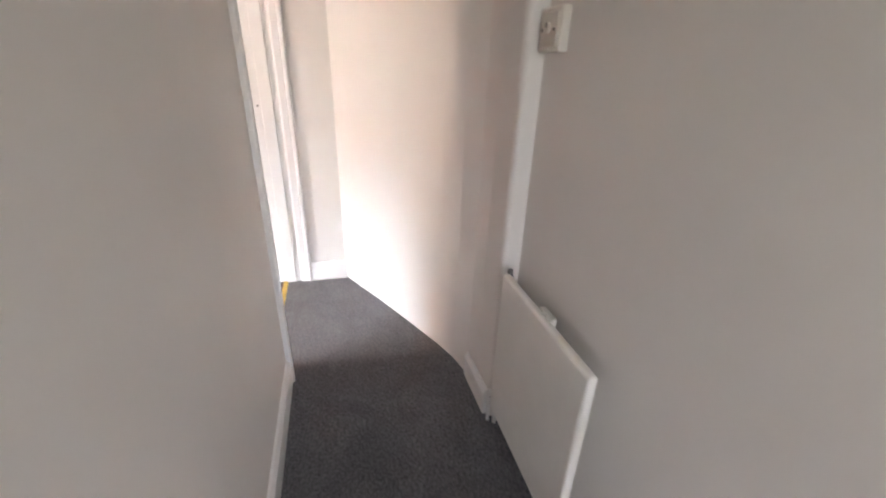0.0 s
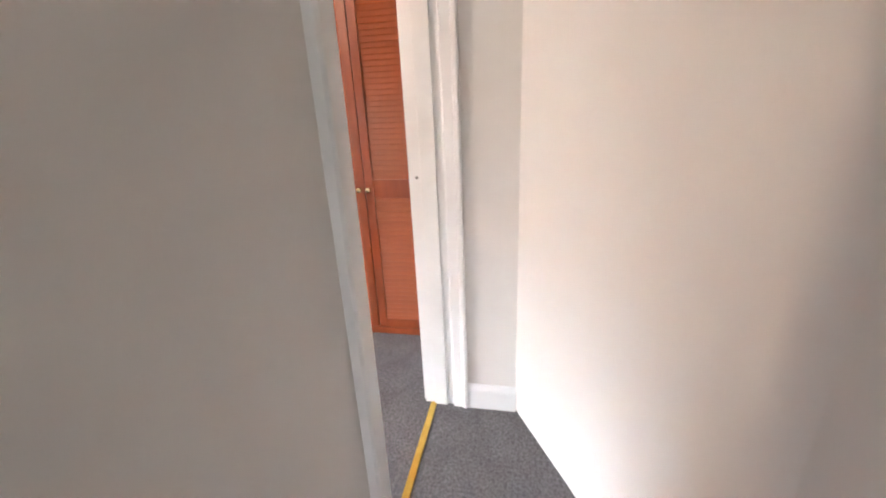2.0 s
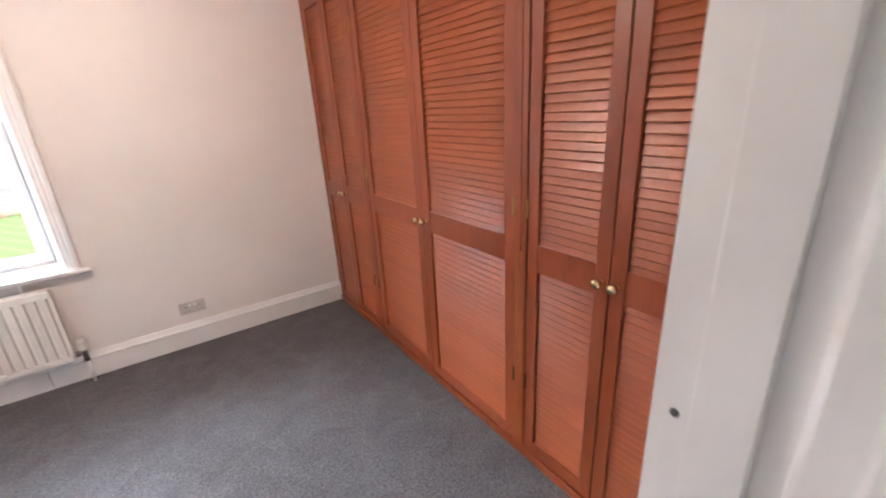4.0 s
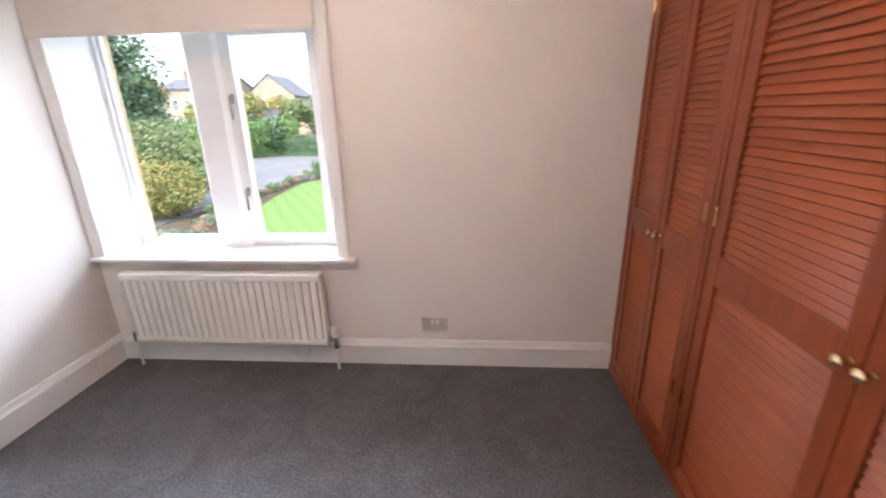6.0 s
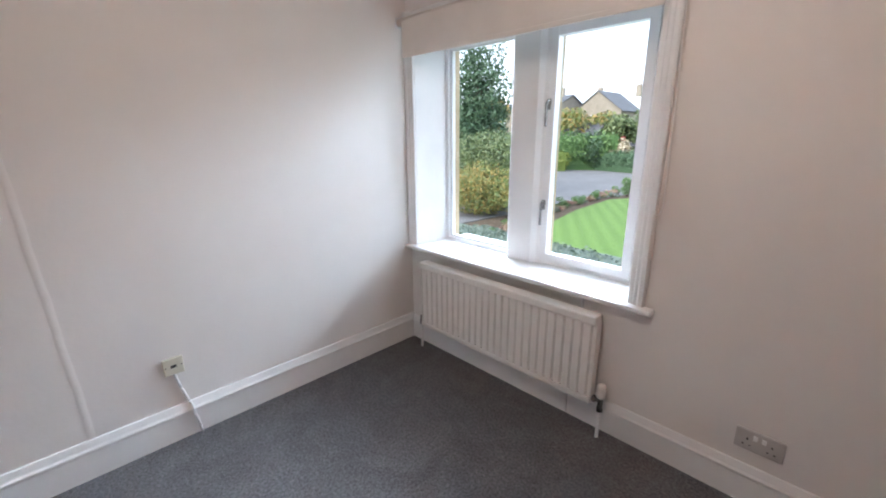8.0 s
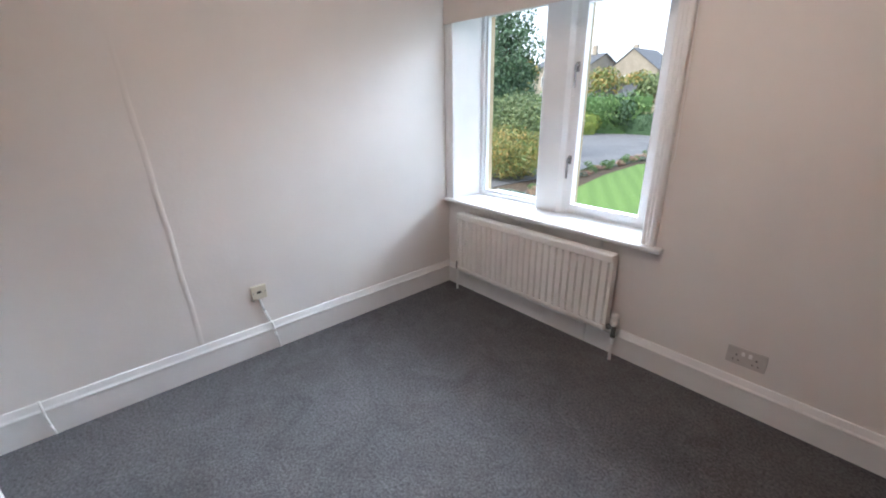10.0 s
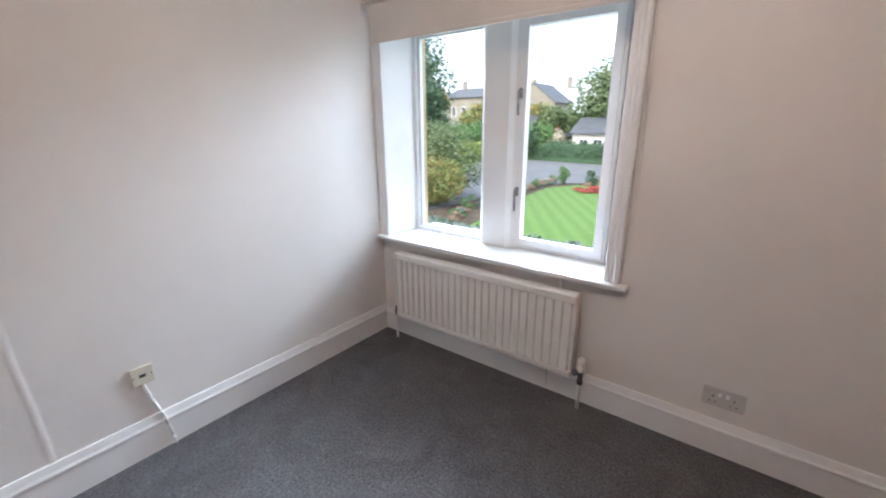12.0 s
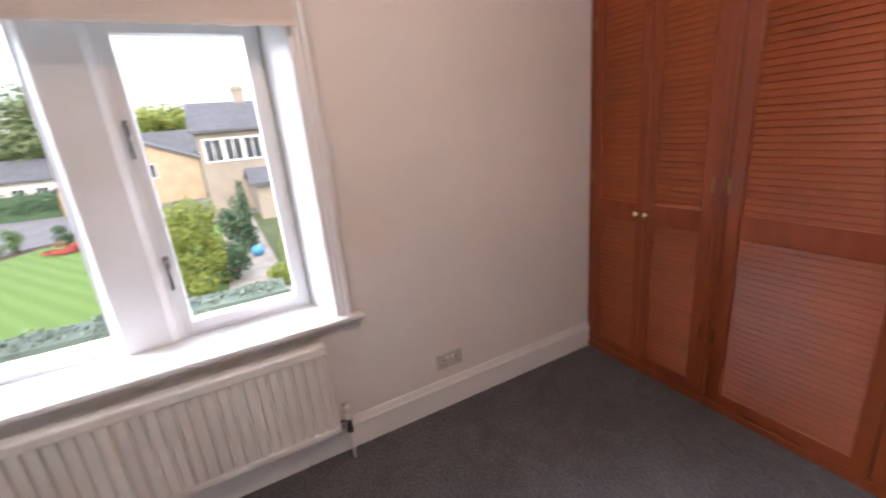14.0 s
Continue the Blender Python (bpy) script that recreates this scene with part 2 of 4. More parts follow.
def thing(name, bm=None, mat=None, label="", category="", group="", kind="", smooth=False):
    ob = new(name, finish(bm, name, mat, smooth) if bm else None)
    return tagged(ob, label, category, group, kind)


def part(name, bm, mat, parent, label="", smooth=False):
    ob = new(name, finish(bm, name, mat, smooth))
    ob.parent = parent
    return tagged(ob, label)


def box(bm, x0, x1, y0, y1, z0, z1, bevel=0.0, segs=2):
    vs = [bm.verts.new((x, y, z)) for x in (x0, x1) for y in (y0, y1) for z in (z0, z1)]
    fs = [bm.faces.new([vs[i] for i in q]) for q in ((0, 1, 3, 2), (4, 6, 7, 5), (0, 4, 5, 1), (2, 3, 7, 6), (0, 2, 6, 4), (1, 5, 7, 3))]
    if bevel:
        es = list({e for f in fs for e in f.edges})
        bmesh.ops.bevel(bm, geom=es, offset=bevel, segments=segs, affect="EDGES", profile=0.5)
    return bm


def boxed(*a, **k):
    return box(bmesh.new(), *a, **k)


def prism(bm, pts, z0, z1):
    lo = [bm.verts.new((x, y, z0)) for x, y in pts]
    hi = [bm.verts.new((x, y, z1)) for x, y in pts]
    bm.faces.new(lo), bm.faces.new(hi)
    for i in range(len(pts)):
        j = (i + 1) % len(pts)
        bm.faces.new((lo[i], lo[j], hi[j], hi[i]))
    return bm


def sweep(bm, profile, a, b, out):
    """A moulding: profile points (distance out from the wall, up) swept from a to b; out is the wall's normal."""
    a, b, out = Vector(a), Vector(b), Vector(out).normalized()
    up = out.cross((b - a).normalized())
    ra = [bm.verts.new(a + out * d + up * h) for d, h in profile]
    rb = [bm.verts.new(b + out * d + up * h) for d, h in profile]
    bm.faces.new(ra), bm.faces.new(rb)
    for i in range(len(profile)):
        j = (i + 1) % len(profile)
        bm.faces.new((ra[i], ra[j], rb[j], rb[i]))
    return bm


def rod(bm, a, b, r, r2=None, seg=12):
    a, b = Vector(a), Vector(b)
    r2 = r if r2 is None else r2
    q = (b - a).to_track_quat("Z", "Y")
    ring = lambda c, rr: [bm.verts.new(c + q @ Vector((rr * math.cos(t), rr * math.sin(t), 0))) for t in (2 * math.pi * i / seg for i in range(seg))]
    lo, hi = ring(a, r), ring(b, r2)
    bm.faces.new(lo), bm.faces.new(hi)
    for i in range(seg):
        bm.faces.new((lo[i], lo[(i + 1) % seg], hi[(i + 1) % seg], hi[i]))
    return bm


def lathe(bm, a, axis, profile, seg=16):
    """Rings (distance along axis, radius) round an axis that starts at a."""
    a, q = Vector(a), Vector(axis).to_track_quat("Z", "Y")
    rings = [[bm.verts.new(a + q @ Vector((r * math.cos(t), r * math.sin(t), d))) for t in (2 * math.pi * i / seg for i in range(seg))] for d, r in profile]
    for lo, hi in zip(rings, rings[1:]):
        for i in range(seg):
            bm.faces.new((lo[i], lo[(i + 1) % seg], hi[(i + 1) % seg], hi[i]))
    bm.faces.new(rings[0]), bm.faces.new(rings[-1])
    return bm


def tube(bm, pts, r, seg=8):
    for a, b in zip(pts, pts[1:]):
        rod(bm, a, b, r, seg=seg)
    return bm


# ---- the shell of the bedroom and the landing ----
W, YB, YH, CEILING = 3.125, -2.91, -3.05, 2.5
DOOR_L, DOOR_R, DOOR_TOP = 1.595, 2.52, 2.03
X_BACK = -1.9
Y_RAD = -3.950

thing("floor", boxed(X_BACK - 0.15, 3.95, -4.15, 0.05, -0.22, 0.0), CARPET, "dark grey cut-pile carpet with faint lighter brushing marks", "floor", kind="structure")
thing("ceiling", boxed(X_BACK - 0.15, 3.95, -4.15, 0.45, CEILING, CEILING + 0.2), CEIL, "plain white emulsioned ceiling", "ceiling", kind="structure")

WIN_L, WIN_R, WIN_LO, WIN_HI = 0.05, 1.53, 0.675, 2.06
bm = bmesh.new()
box(bm, -0.2, WIN_L, 0, 0.3, 0, CEILING)
box(bm, WIN_R, 3.95, 0, 0.3, 0, CEILING)
box(bm, WIN_L, WIN_R, 0, 0.3, 0, WIN_LO)
box(bm, WIN_L, WIN_R, 0, 0.3, WIN_HI, CEILING)
thing("wall_north", bm, WALL, "off-white painted plaster wall around the window", "wall", kind="structure")
bm = bmesh.new()
box(bm, -0.2, 0.082, 0.3, 0.40, -3.0, CEILING)
box(bm, 1.44, 3.95, 0.3, 0.40, -3.0, CEILING)
box(bm, 0.082, 1.44, 0.3, 0.40, -3.0, 0.66)
box(bm, 0.082, 1.44, 0.3, 0.40, 1.99, CEILING)
thing("outer_wall", bm, STONE, "honey sandstone outer face of the house wall", "wall", kind="structure")
thing("wall_west", boxed(-0.2, 0, YB, 0, 0, CEILING), WALL, "off-white painted plaster wall with a long hairline crack", "wall", kind="structure")
bm = bmesh.new()
box(bm, -0.2, DOOR_L, YH, YB, 0, CEILING)
box(bm, DOOR_R + 0.02, 3.95, YH, YB, 0, CEILING)
box(bm, DOOR_L, DOOR_R + 0.02, YH, YB, DOOR_TOP + 0.03, CEILING)
box(bm, X_BACK, -0.2, YH, YB, 0, CEILING)
thing("wall_south", bm, WALL, "off-white painted partition wall with the bedroom doorway", "wall", kind="structure")
thing("wall_east", boxed(3.75, 3.95, YB, 0, 0, CEILING), WALL, "plain wall behind the fitted wardrobes", "wall", kind="structure")
thing("hall_end_wall", boxed(DOOR_R + 0.004, 2.7, -3.42, YH, 0, CEILING), WALL, "narrow off-white end wall of the landing beside the door", "wall", kind="structure")
bm = bmesh.new()
prism(bm, [(2.524, -3.35), (2.14, -3.556), (1.87, -3.692), (1.66, -3.795), (1.53, -3.848), (1.40, -3.881), (1.29, -3.892), (1.29, -4.15), (2.7, -4.15), (2.7, -3.42), (2.524, -3.42)], 0, CEILING)
thing("hall_angled_wall", bm, WALL, "off-white landing wall set at an angle", "wall", kind="structure")
bm = bmesh.new()
prism(bm, [(1.290, -4.15), (1.290, -3.888), (1.150, -3.888), (1.140, -3.8895), (1.131, -3.894), (1.125, -3.902), (1.121, Y_RAD), (1.121, -4.15)], 0, CEILING)
thing("hall_boxing", bm, WALL, "shallow painted boxing in the landing wall", "wall", kind="structure")
bm = bmesh.new()
box(bm, X_BACK, 1.121, -4.15, Y_RAD, 0, CEILING)
thing("hall_south_wall", bm, WALL, "off-white landing wall behind the radiator", "wall", kind="structure")
# assumed window opening behind the walk, added for the landing's fill lamp
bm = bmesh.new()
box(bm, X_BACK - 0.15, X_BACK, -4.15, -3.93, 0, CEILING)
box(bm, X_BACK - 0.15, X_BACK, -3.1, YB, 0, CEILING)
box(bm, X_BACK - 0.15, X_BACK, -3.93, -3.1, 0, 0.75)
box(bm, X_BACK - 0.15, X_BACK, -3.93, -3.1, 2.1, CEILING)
thing("hall_west_wall", bm, WALL, "off-white wall with an assumed, unseen landing window opening", "wall", kind="structure")

# skirtings
SKIRT = [(0, 0), (0.018, 0), (0.018, 0.118), (0.023, 0.124), (0.023, 0.132), (0.017, 0.140), (0.012, 0.156), (0.008, 0.168), (0, 0.170)]
LOW = [(0, 0), (0.016, 0), (0.016, 0.095), (0.020, 0.10), (0.018, 0.112), (0.008, 0.130), (0, 0.134)]


def skirting(name, a, b, out, profile=SKIRT):
    if Vector(out).cross(Vector(b) - Vector(a)).z < 0:
        a, b = b, a
    return thing(name, sweep(bmesh.new(), profile, a, b, out), GLOSS, "white gloss painted moulded skirting board", "skirting board", kind="structure")


skirting("baseboard_north", (0, 0, 0), (1.262, 0, 0), (0, -1, 0))
skirting("baseboard_north", (1.266, 0.001, 0), (W, 0.001, 0), (0, -1, 0))
skirting("baseboard_west", (0, YB, 0), (0, 0, 0), (1, 0, 0), [(d, h * 1.07) for d, h in SKIRT])
skirting("baseboard_south", (0, YB, 0), (DOOR_L - 0.07, YB, 0), (0, 1, 0))
skirting("baseboard_hall_north", (X_BACK, YH, 0), (1.514, YH, 0), (0, -1, 0), LOW)
skirting("baseboard_hall_end", (DOOR_R, YH - 0.07, 0), (DOOR_R, -3.352, 0), (-1, 0, 0), LOW)
skirting("baseboard_hall_south", (1.145, -3.887, 0), (1.40, -3.882, 0), (0.02, 1, 0), LOW)
skirting("baseboard_hall_radiator", (X_BACK, Y_RAD, 0), (1.120, Y_RAD, 0), (0, 1, 0), LOW)

# doorway: lining, stops and architraves
door_frame = thing("door_frame", None, None, "white painted door lining with moulded architraves", "door frame", kind="structure")
part("lining", boxed(DOOR_L - 0.002, DOOR_L + 0.024, YH - 0.002, YB + 0.002, 0, DOOR_TOP), GLOSS, door_frame)
part("lining", boxed(DOOR_R, DOOR_R + 0.024, YH - 0.002, YB + 0.002, 0, DOOR_TOP), GLOSS, door_frame)
part("lining", boxed(DOOR_L, DOOR_R + 0.02, YH - 0.002, YB + 0.002, DOOR_TOP, DOOR_TOP + 0.028), GLOSS, door_frame)
part("door_stop", boxed(DOOR_R - 0.012, DOOR_R, YH + 0.03, YB - 0.045, 0, DOOR_TOP, 0.002), GLOSS, door_frame)
part("door_stop", boxed(DOOR_L + 0.024, DOOR_L + 0.036, YH + 0.03, YB - 0.045, 0, DOOR_TOP, 0.002), GLOSS, door_frame)
ARCH = [(0, 0), (0.012, 0), (0.016, 0.008), (0.016, 0.045), (0.024, 0.052), (0.024, 0.064), (0.018, 0.07), (0, 0.07)]


def upright(a, b, out, parent, profile, name="architrave", mat=None):
    return part(name, sweep(bmesh.new(), profile, a, b, out), mat or GLOSS, parent)


upright((DOOR_L + 0.006, YH, 0), (DOOR_L + 0.006, YH, DOOR_TOP + 0.05), (0, -1, 0), door_frame, [(d, h * 1.25) for d, h in ARCH])
upright((DOOR_L + 0.006, YB, 0), (DOOR_L + 0.006, YB, DOOR_TOP + 0.05), (0, 1, 0), door_frame, [(d, -h) for d, h in ARCH])
upright((DOOR_R + 0.018, YB, 0), (DOOR_R + 0.018, YB, DOOR_TOP + 0.05), (0, 1, 0), door_frame, ARCH)
upright((DOOR_R, YH - 0.002, 0), (DOOR_R, YH - 0.002, DOOR_TOP + 0.05), (-1, 0, 0), door_frame, [(d, -h) for d, h in ARCH])
for z in (1.02, 1.13):
    part("screw", lathe(bmesh.new(), (DOOR_R, YB - 0.025 - 0.03 * (z < 1.1), z), (-1, 0, 0), [(0, 0.006), (0.002, 0.006), (0.003, 0.003)], 8), STEEL, door_frame, "small steel screw head")
thing("threshold_strip", boxed(DOOR_L + 0.03, DOOR_R - 0.002, -2.965, -2.935, -0.004, 0.006, 0.003), STRIP, "narrow yellow brass carpet strip in the doorway", "threshold strip", kind="structure")


def bedroom_door():
    """A panelled door, hinged on the west jamb and standing open into the room."""
    door = thing("door_1", None, None, "white painted panelled door standing open, with brass knob", "door", kind="structure")
    h, w, t = 2.0, 0.865, 0.036
    bm = bmesh.new()
    for x0, x1 in ((0, 0.10), (w - 0.10, w)):
        box(bm, -t, 0, x0, x1, 0.008, h, 0.002)
    for z0, z1 in ((0.008, 0.22), (0.80, 1.03), (h - 0.12, h)):
        box(bm, -t, 0, 0.10, w - 0.10, z0, z1)
    part("door_frame_rails", bm, GLOSS, door)
    for z0, z1 in ((0.22, 0.80), (1.03, h - 0.12)):
        part("panel", boxed(-t + 0.011, -0.011, 0.10, w - 0.10, z0, z1), GLOSS, door)
    for side in (1, -1):
        x = 0 if side > 0 else -t
        rose = part("rose", lathe(bmesh.new(), (x, w - 0.055, 0.92), (side, 0, 0), [(0, 0.029), (0.004, 0.029), (0.008, 0.022), (0.011, 0.012)], 20), BRASS, door, "round brass rose", True)
        part("knob", lathe(bmesh.new(), (x + side * 0.01, w - 0.055, 0.92), (side, 0, 0), [(0, 0.010), (0.022, 0.009), (0.030, 0.016), (0.040, 0.027), (0.052, 0.031), (0.062, 0.027), (0.069, 0.015), (0.071, 0.004)], 22), BRASS, door, "oval aged brass knob", True)
    door.matrix_world = pose(DOOR_L + 0.018, YB + 0.040, 0, 0, 0, 66)
    return door


bedroom_door()

# ---- the bedroom window ----
window = thing("window_1", None, None, "white two-light window with a wide stone mullion and side-hung casement", "window", kind="structure")
bm = bmesh.new()
prism(bm, [(WIN_L, 0.002), (0.068, 0.002), (0.100, 0.28), (WIN_L, 0.28)], 0.70, 2.0)
part("reveal_lining", bm, GLOSS, window)
bm = bmesh.new()
prism(bm, [(WIN_R, 0.002), (1.506, 0.002), (1.432, 0.28), (WIN_R, 0.28)], 0.70, 2.0)
part("reveal_lining", bm, GLOSS, window)
part("head_lining", boxed(WIN_L, WIN_R, 0.002, 0.30, 2.0, WIN_HI), GLOSS, window)
part("window_sill", boxed(-0.0, 1.625, -0.06, 0.0, 0.690, 0.713, 0.008, 3), GLOSS, window, "white gloss sill board with a rounded nose")
part("window_sill", boxed(WIN_L, WIN_R, -0.002, 0.30, 0.676, 0.7115), GLOSS, window)
bm = bmesh.new()
prism(bm, [(0.668, 0.30), (0.668, 0.215), (0.69, 0.19), (0.85, 0.19), (0.875, 0.215), (0.905, 0.225), (0.905, 0.30)], 0.70, 2.0)
part("mullion", bm, GLOSS, window, "wide white painted stone mullion with chamfered edges")


def frame_of(name, x0, x1, z0, z1, w, y0, y1, lo=None):
    bm = bmesh.new()
    lo = w if lo is None else lo
    box(bm, x0, x0 + w, y0, y1, z0, z1, 0.004)
    box(bm, x1 - w, x1, y0, y1, z0, z1, 0.004)
    box(bm, x0 + w - 0.003, x1 - w + 0.003, y0 + 0.001, y1 - 0.001, z0, z0 + lo, 0.004)
    box(bm, x0 + w - 0.003, x1 - w + 0.003, y0 + 0.001, y1 - 0.001, z1 - w, z1, 0.004)
    return part(name, bm, UPVC, window)


frame_of("window_frame", 0.094, 0.672, 0.705, 2.0, 0.030, 0.245, 0.31, 0.03)
frame_of("glazing_bead", 0.122, 0.670, 0.732, 1.985, 0.022, 0.262, 0.295, 0.018)
frame_of("window_frame", 0.872, 1.437, 0.705, 2.0, 0.022, 0.235, 0.31, 0.03)
frame_of("casement", 0.890, 1.420, 0.732, 1.975, 0.046, 0.222, 0.275)
for x0, x1, z0, z1 in ((0.140, 0.665, 0.745, 1.975), (0.930, 1.380, 0.775, 1.935)):
    pane = part("pane", boxed(x0, x1, 0.262, 0.266, z0, z1), GLASS, window, "clear glass pane")
    pane.visible_shadow = False
for z, s in ((1.60, -1), (1.06, -1)):
    bm = bmesh.new()
    box(bm, 0.896, 0.916, 0.208, 0.224, z - 0.028, z + 0.028, 0.004)
    lathe(bm, (0.906, 0.222, z + 0.008), (0, -1, 0), [(0, 0.012), (0.02, 0.011), (0.026, 0.006)], 12)
    part("handle_base", bm, CHROME, window, "chrome handle plate")
    bm = bmesh.new()
    box(bm, 0.899, 0.913, 0.186, 0.197, z - 0.115, z + 0.012, 0.005)
    part("casement_handle", bm, CHROME, window, "polished chrome casement handle")
bm = bmesh.new()
box(bm, 0.05, 0.7, 0.31, 0.52, 0.66, 0.70, 0.006)
box(bm, 0.86, 1.5, 0.31, 0.52, 0.66, 0.70, 0.006)
part("outer_sill", bm, UPVC, window)
part("outer_mullion", boxed(0.69, 0.88, 0.305, 0.40, 0.68, 1.99, 0.01), STONE, window, "sandstone outer mullion")
WARCH = [(0, 0), (0.010, 0), (0.016, 0.006), (0.016, 0.022), (0.022, 0.030), (0.022, 0.042), (0.030, 0.052), (0.030, 0.068), (0.022, 0.075), (0, 0.075)]
upright((1.508, 0, 0.712), (1.508, 0, 2.16), (0, -1, 0), window, [(d, -h) for d, h in WARCH])
upright((0.068, 0, 0.712), (0.068, 0, 2.16), (0, -1, 0), window, [(d, h * 0.88) for d, h in WARCH])
part("architrave", sweep(bmesh.new(), WARCH, (0.0, 0, 2.08), (1.58, 0, 2.08), (0, -1, 0)), GLOSS, window)


def roller_blind():
    """A roller blind, drawn down a little over the window's head."""
    bl = thing("roller_blind", None, None, "cream fabric roller blind rolled almost fully up over the window", "blind")
    rollz, y = 2.095, -0.062
    bm = bmesh.new()
    rod(bm, (0.012, y, rollz), (1.575, y, rollz), 0.022, seg=24)
    part("roller", bm, BLIND, bl, "rolled cream fabric", True)
    part("fabric", boxed(0.060, 1.535, y - 0.0225, y - 0.0205, 1.90, rollz), BLIND, bl)
    part("hem_bar", boxed(0.060, 1.535, y - 0.026, y - 0.017, 1.893, 1.914, 0.003), BLIND, bl)
    for x in (0.008, 1.578):
        part("bracket", boxed(x - 0.004, x + 0.004, y - 0.026, 0, rollz - 0.03, rollz + 0.03, 0.002), UPVC, bl, "white plastic bracket")
    bm = bmesh.new()
    pts = [(1.592, -0.05, 2.1), (1.598, -0.036, 1.7), (1.605, -0.03, 1.3), (1.607, -0.03, 1.17), (1.600, -0.03, 1.135), (1.588, -0.032, 1.125), (1.580, -0.034, 1.15), (1.582, -0.036, 1.4), (1.586, -0.04, 1.8), (1.588, -0.06, 2.1)]
    tube(bm, pts, 0.0018, 6)
    part("pull_cord", bm, UPVC, bl, "thin white looped pull cord")
    return bl


roller_blind()


# ---- radiators ----
def radiator():
    r = thing("radiator", None, None, "cream enamelled panel radiator with vertical ribs below the window", "radiator")
    x0, x1, z0, z1, yf, yb = 0.205, 1.42, 0.182, 0.640, -0.108, -0.05
    n = 25
    pitch = (x1 - x0 - 0.03) / n
    prof = [(x0 + 0.004, yf + 0.015)]
    for i in range(n):
        a = x0 + 0.015 + i * pitch
        prof += [(a + pitch * 0.06, yf + 0.015), (a + pitch * 0.20, yf), (a + pitch * 0.80, yf), (a + pitch * 0.94, yf + 0.015)]
    prof += [(x1 - 0.004, yf + 0.015)]
    bm = bmesh.new()
    lo = [bm.verts.new((x, y, z0 + 0.035)) for x, y in prof]
    hi = [bm.verts.new((x, y, z1 - 0.045)) for x, y in prof]
    for i in range(len(prof) - 1):
        bm.faces.new((lo[i], lo[i + 1], hi[i + 1], hi[i]))
    box(bm, x0 + 0.002, x1 - 0.002, yf + 0.017, yb, z0 + 0.02, z1 - 0.03)
    part("ribbed_panel", bm, RADP, r)
    part("bottom_rail", boxed(x0, x1, yf - 0.002, yf + 0.03, z0, z0 + 0.036, 0.008, 3), RADP, r)
    part("top_cover", boxed(x0 - 0.002, x1 + 0.002, yf - 0.006, yb + 0.004, z1 - 0.046, z1, 0.009, 3), RADP, r, "rounded top cover")
    for x in (x0 - 0.003, x1 - 0.003):
        part("side_cover", boxed(x, x + 0.006, yf + 0.006, yb, z0 + 0.02, z1 - 0.02, 0.002), RADP, r)
    for x in (0.45, 1.18):
        part("wall_bracket", boxed(x, x + 0.03, yb, -0.002, z0 + 0.1, z1 - 0.06), RADP, r)
    y = -0.078
    bm = bmesh.new()
    rod(bm, (x1 + 0.0, y, 0.205), (x1 + 0.045, y, 0.205), 0.011)
    rod(bm, (x1 + 0.045, y, 0.16), (x1 + 0.045, y, 0.225), 0.013)
    lathe(bm, (x1 + 0.045, y, 0.150), (0, 0, 1), [(0, 0.016), (0.018, 0.016)], 6)
    lathe(bm, (x1 + 0.006, y, 0.205), (1, 0, 0), [(0, 0.017), (0.016, 0.017)], 6)
    part("valve_body", bm, STEEL, r, "chrome thermostatic valve body")
    part("valve_head", lathe(bmesh.new(), (x1 + 0.045, y, 0.225), (0, 0, 1), [(0, 0.019), (0.01, 0.022), (0.03, 0.022), (0.034, 0.019), (0.042, 0.019), (0.046, 0.022), (0.066, 0.020), (0.074, 0.012)], 18), RADP, r, "white plastic thermostatic valve head", True)
    part("pipe", rod(bmesh.new(), (x1 + 0.045, y, 0), (x1 + 0.045, y, 0.155), 0.009), GLOSS, r, "white painted feed pipe", True)
    bm = bmesh.new()
    rod(bm, (x0 - 0.03, y, 0.205), (x0, y, 0.205), 0.011)
    lathe(bm, (x0 - 0.028, y, 0.175), (0, 0, 1), [(0, 0.014), (0.035, 0.014), (0.04, 0.010), (0.062, 0.009)], 10)
    part("lockshield_valve", bm, STEEL, r, "dark tarnished lockshield valve")
    part("pipe", rod(bmesh.new(), (x0 - 0.028, y, 0), (x0 - 0.028, y, 0.178), 0.009), GLOSS, r, "white painted feed pipe", True)
    part("vertical_pipe", rod(bmesh.new(), (1.30, -0.012, 0.55), (1.30, -0.012, 0.68), 0.006), GLOSS, r, "thin painted pipe", True)
    return r


radiator()


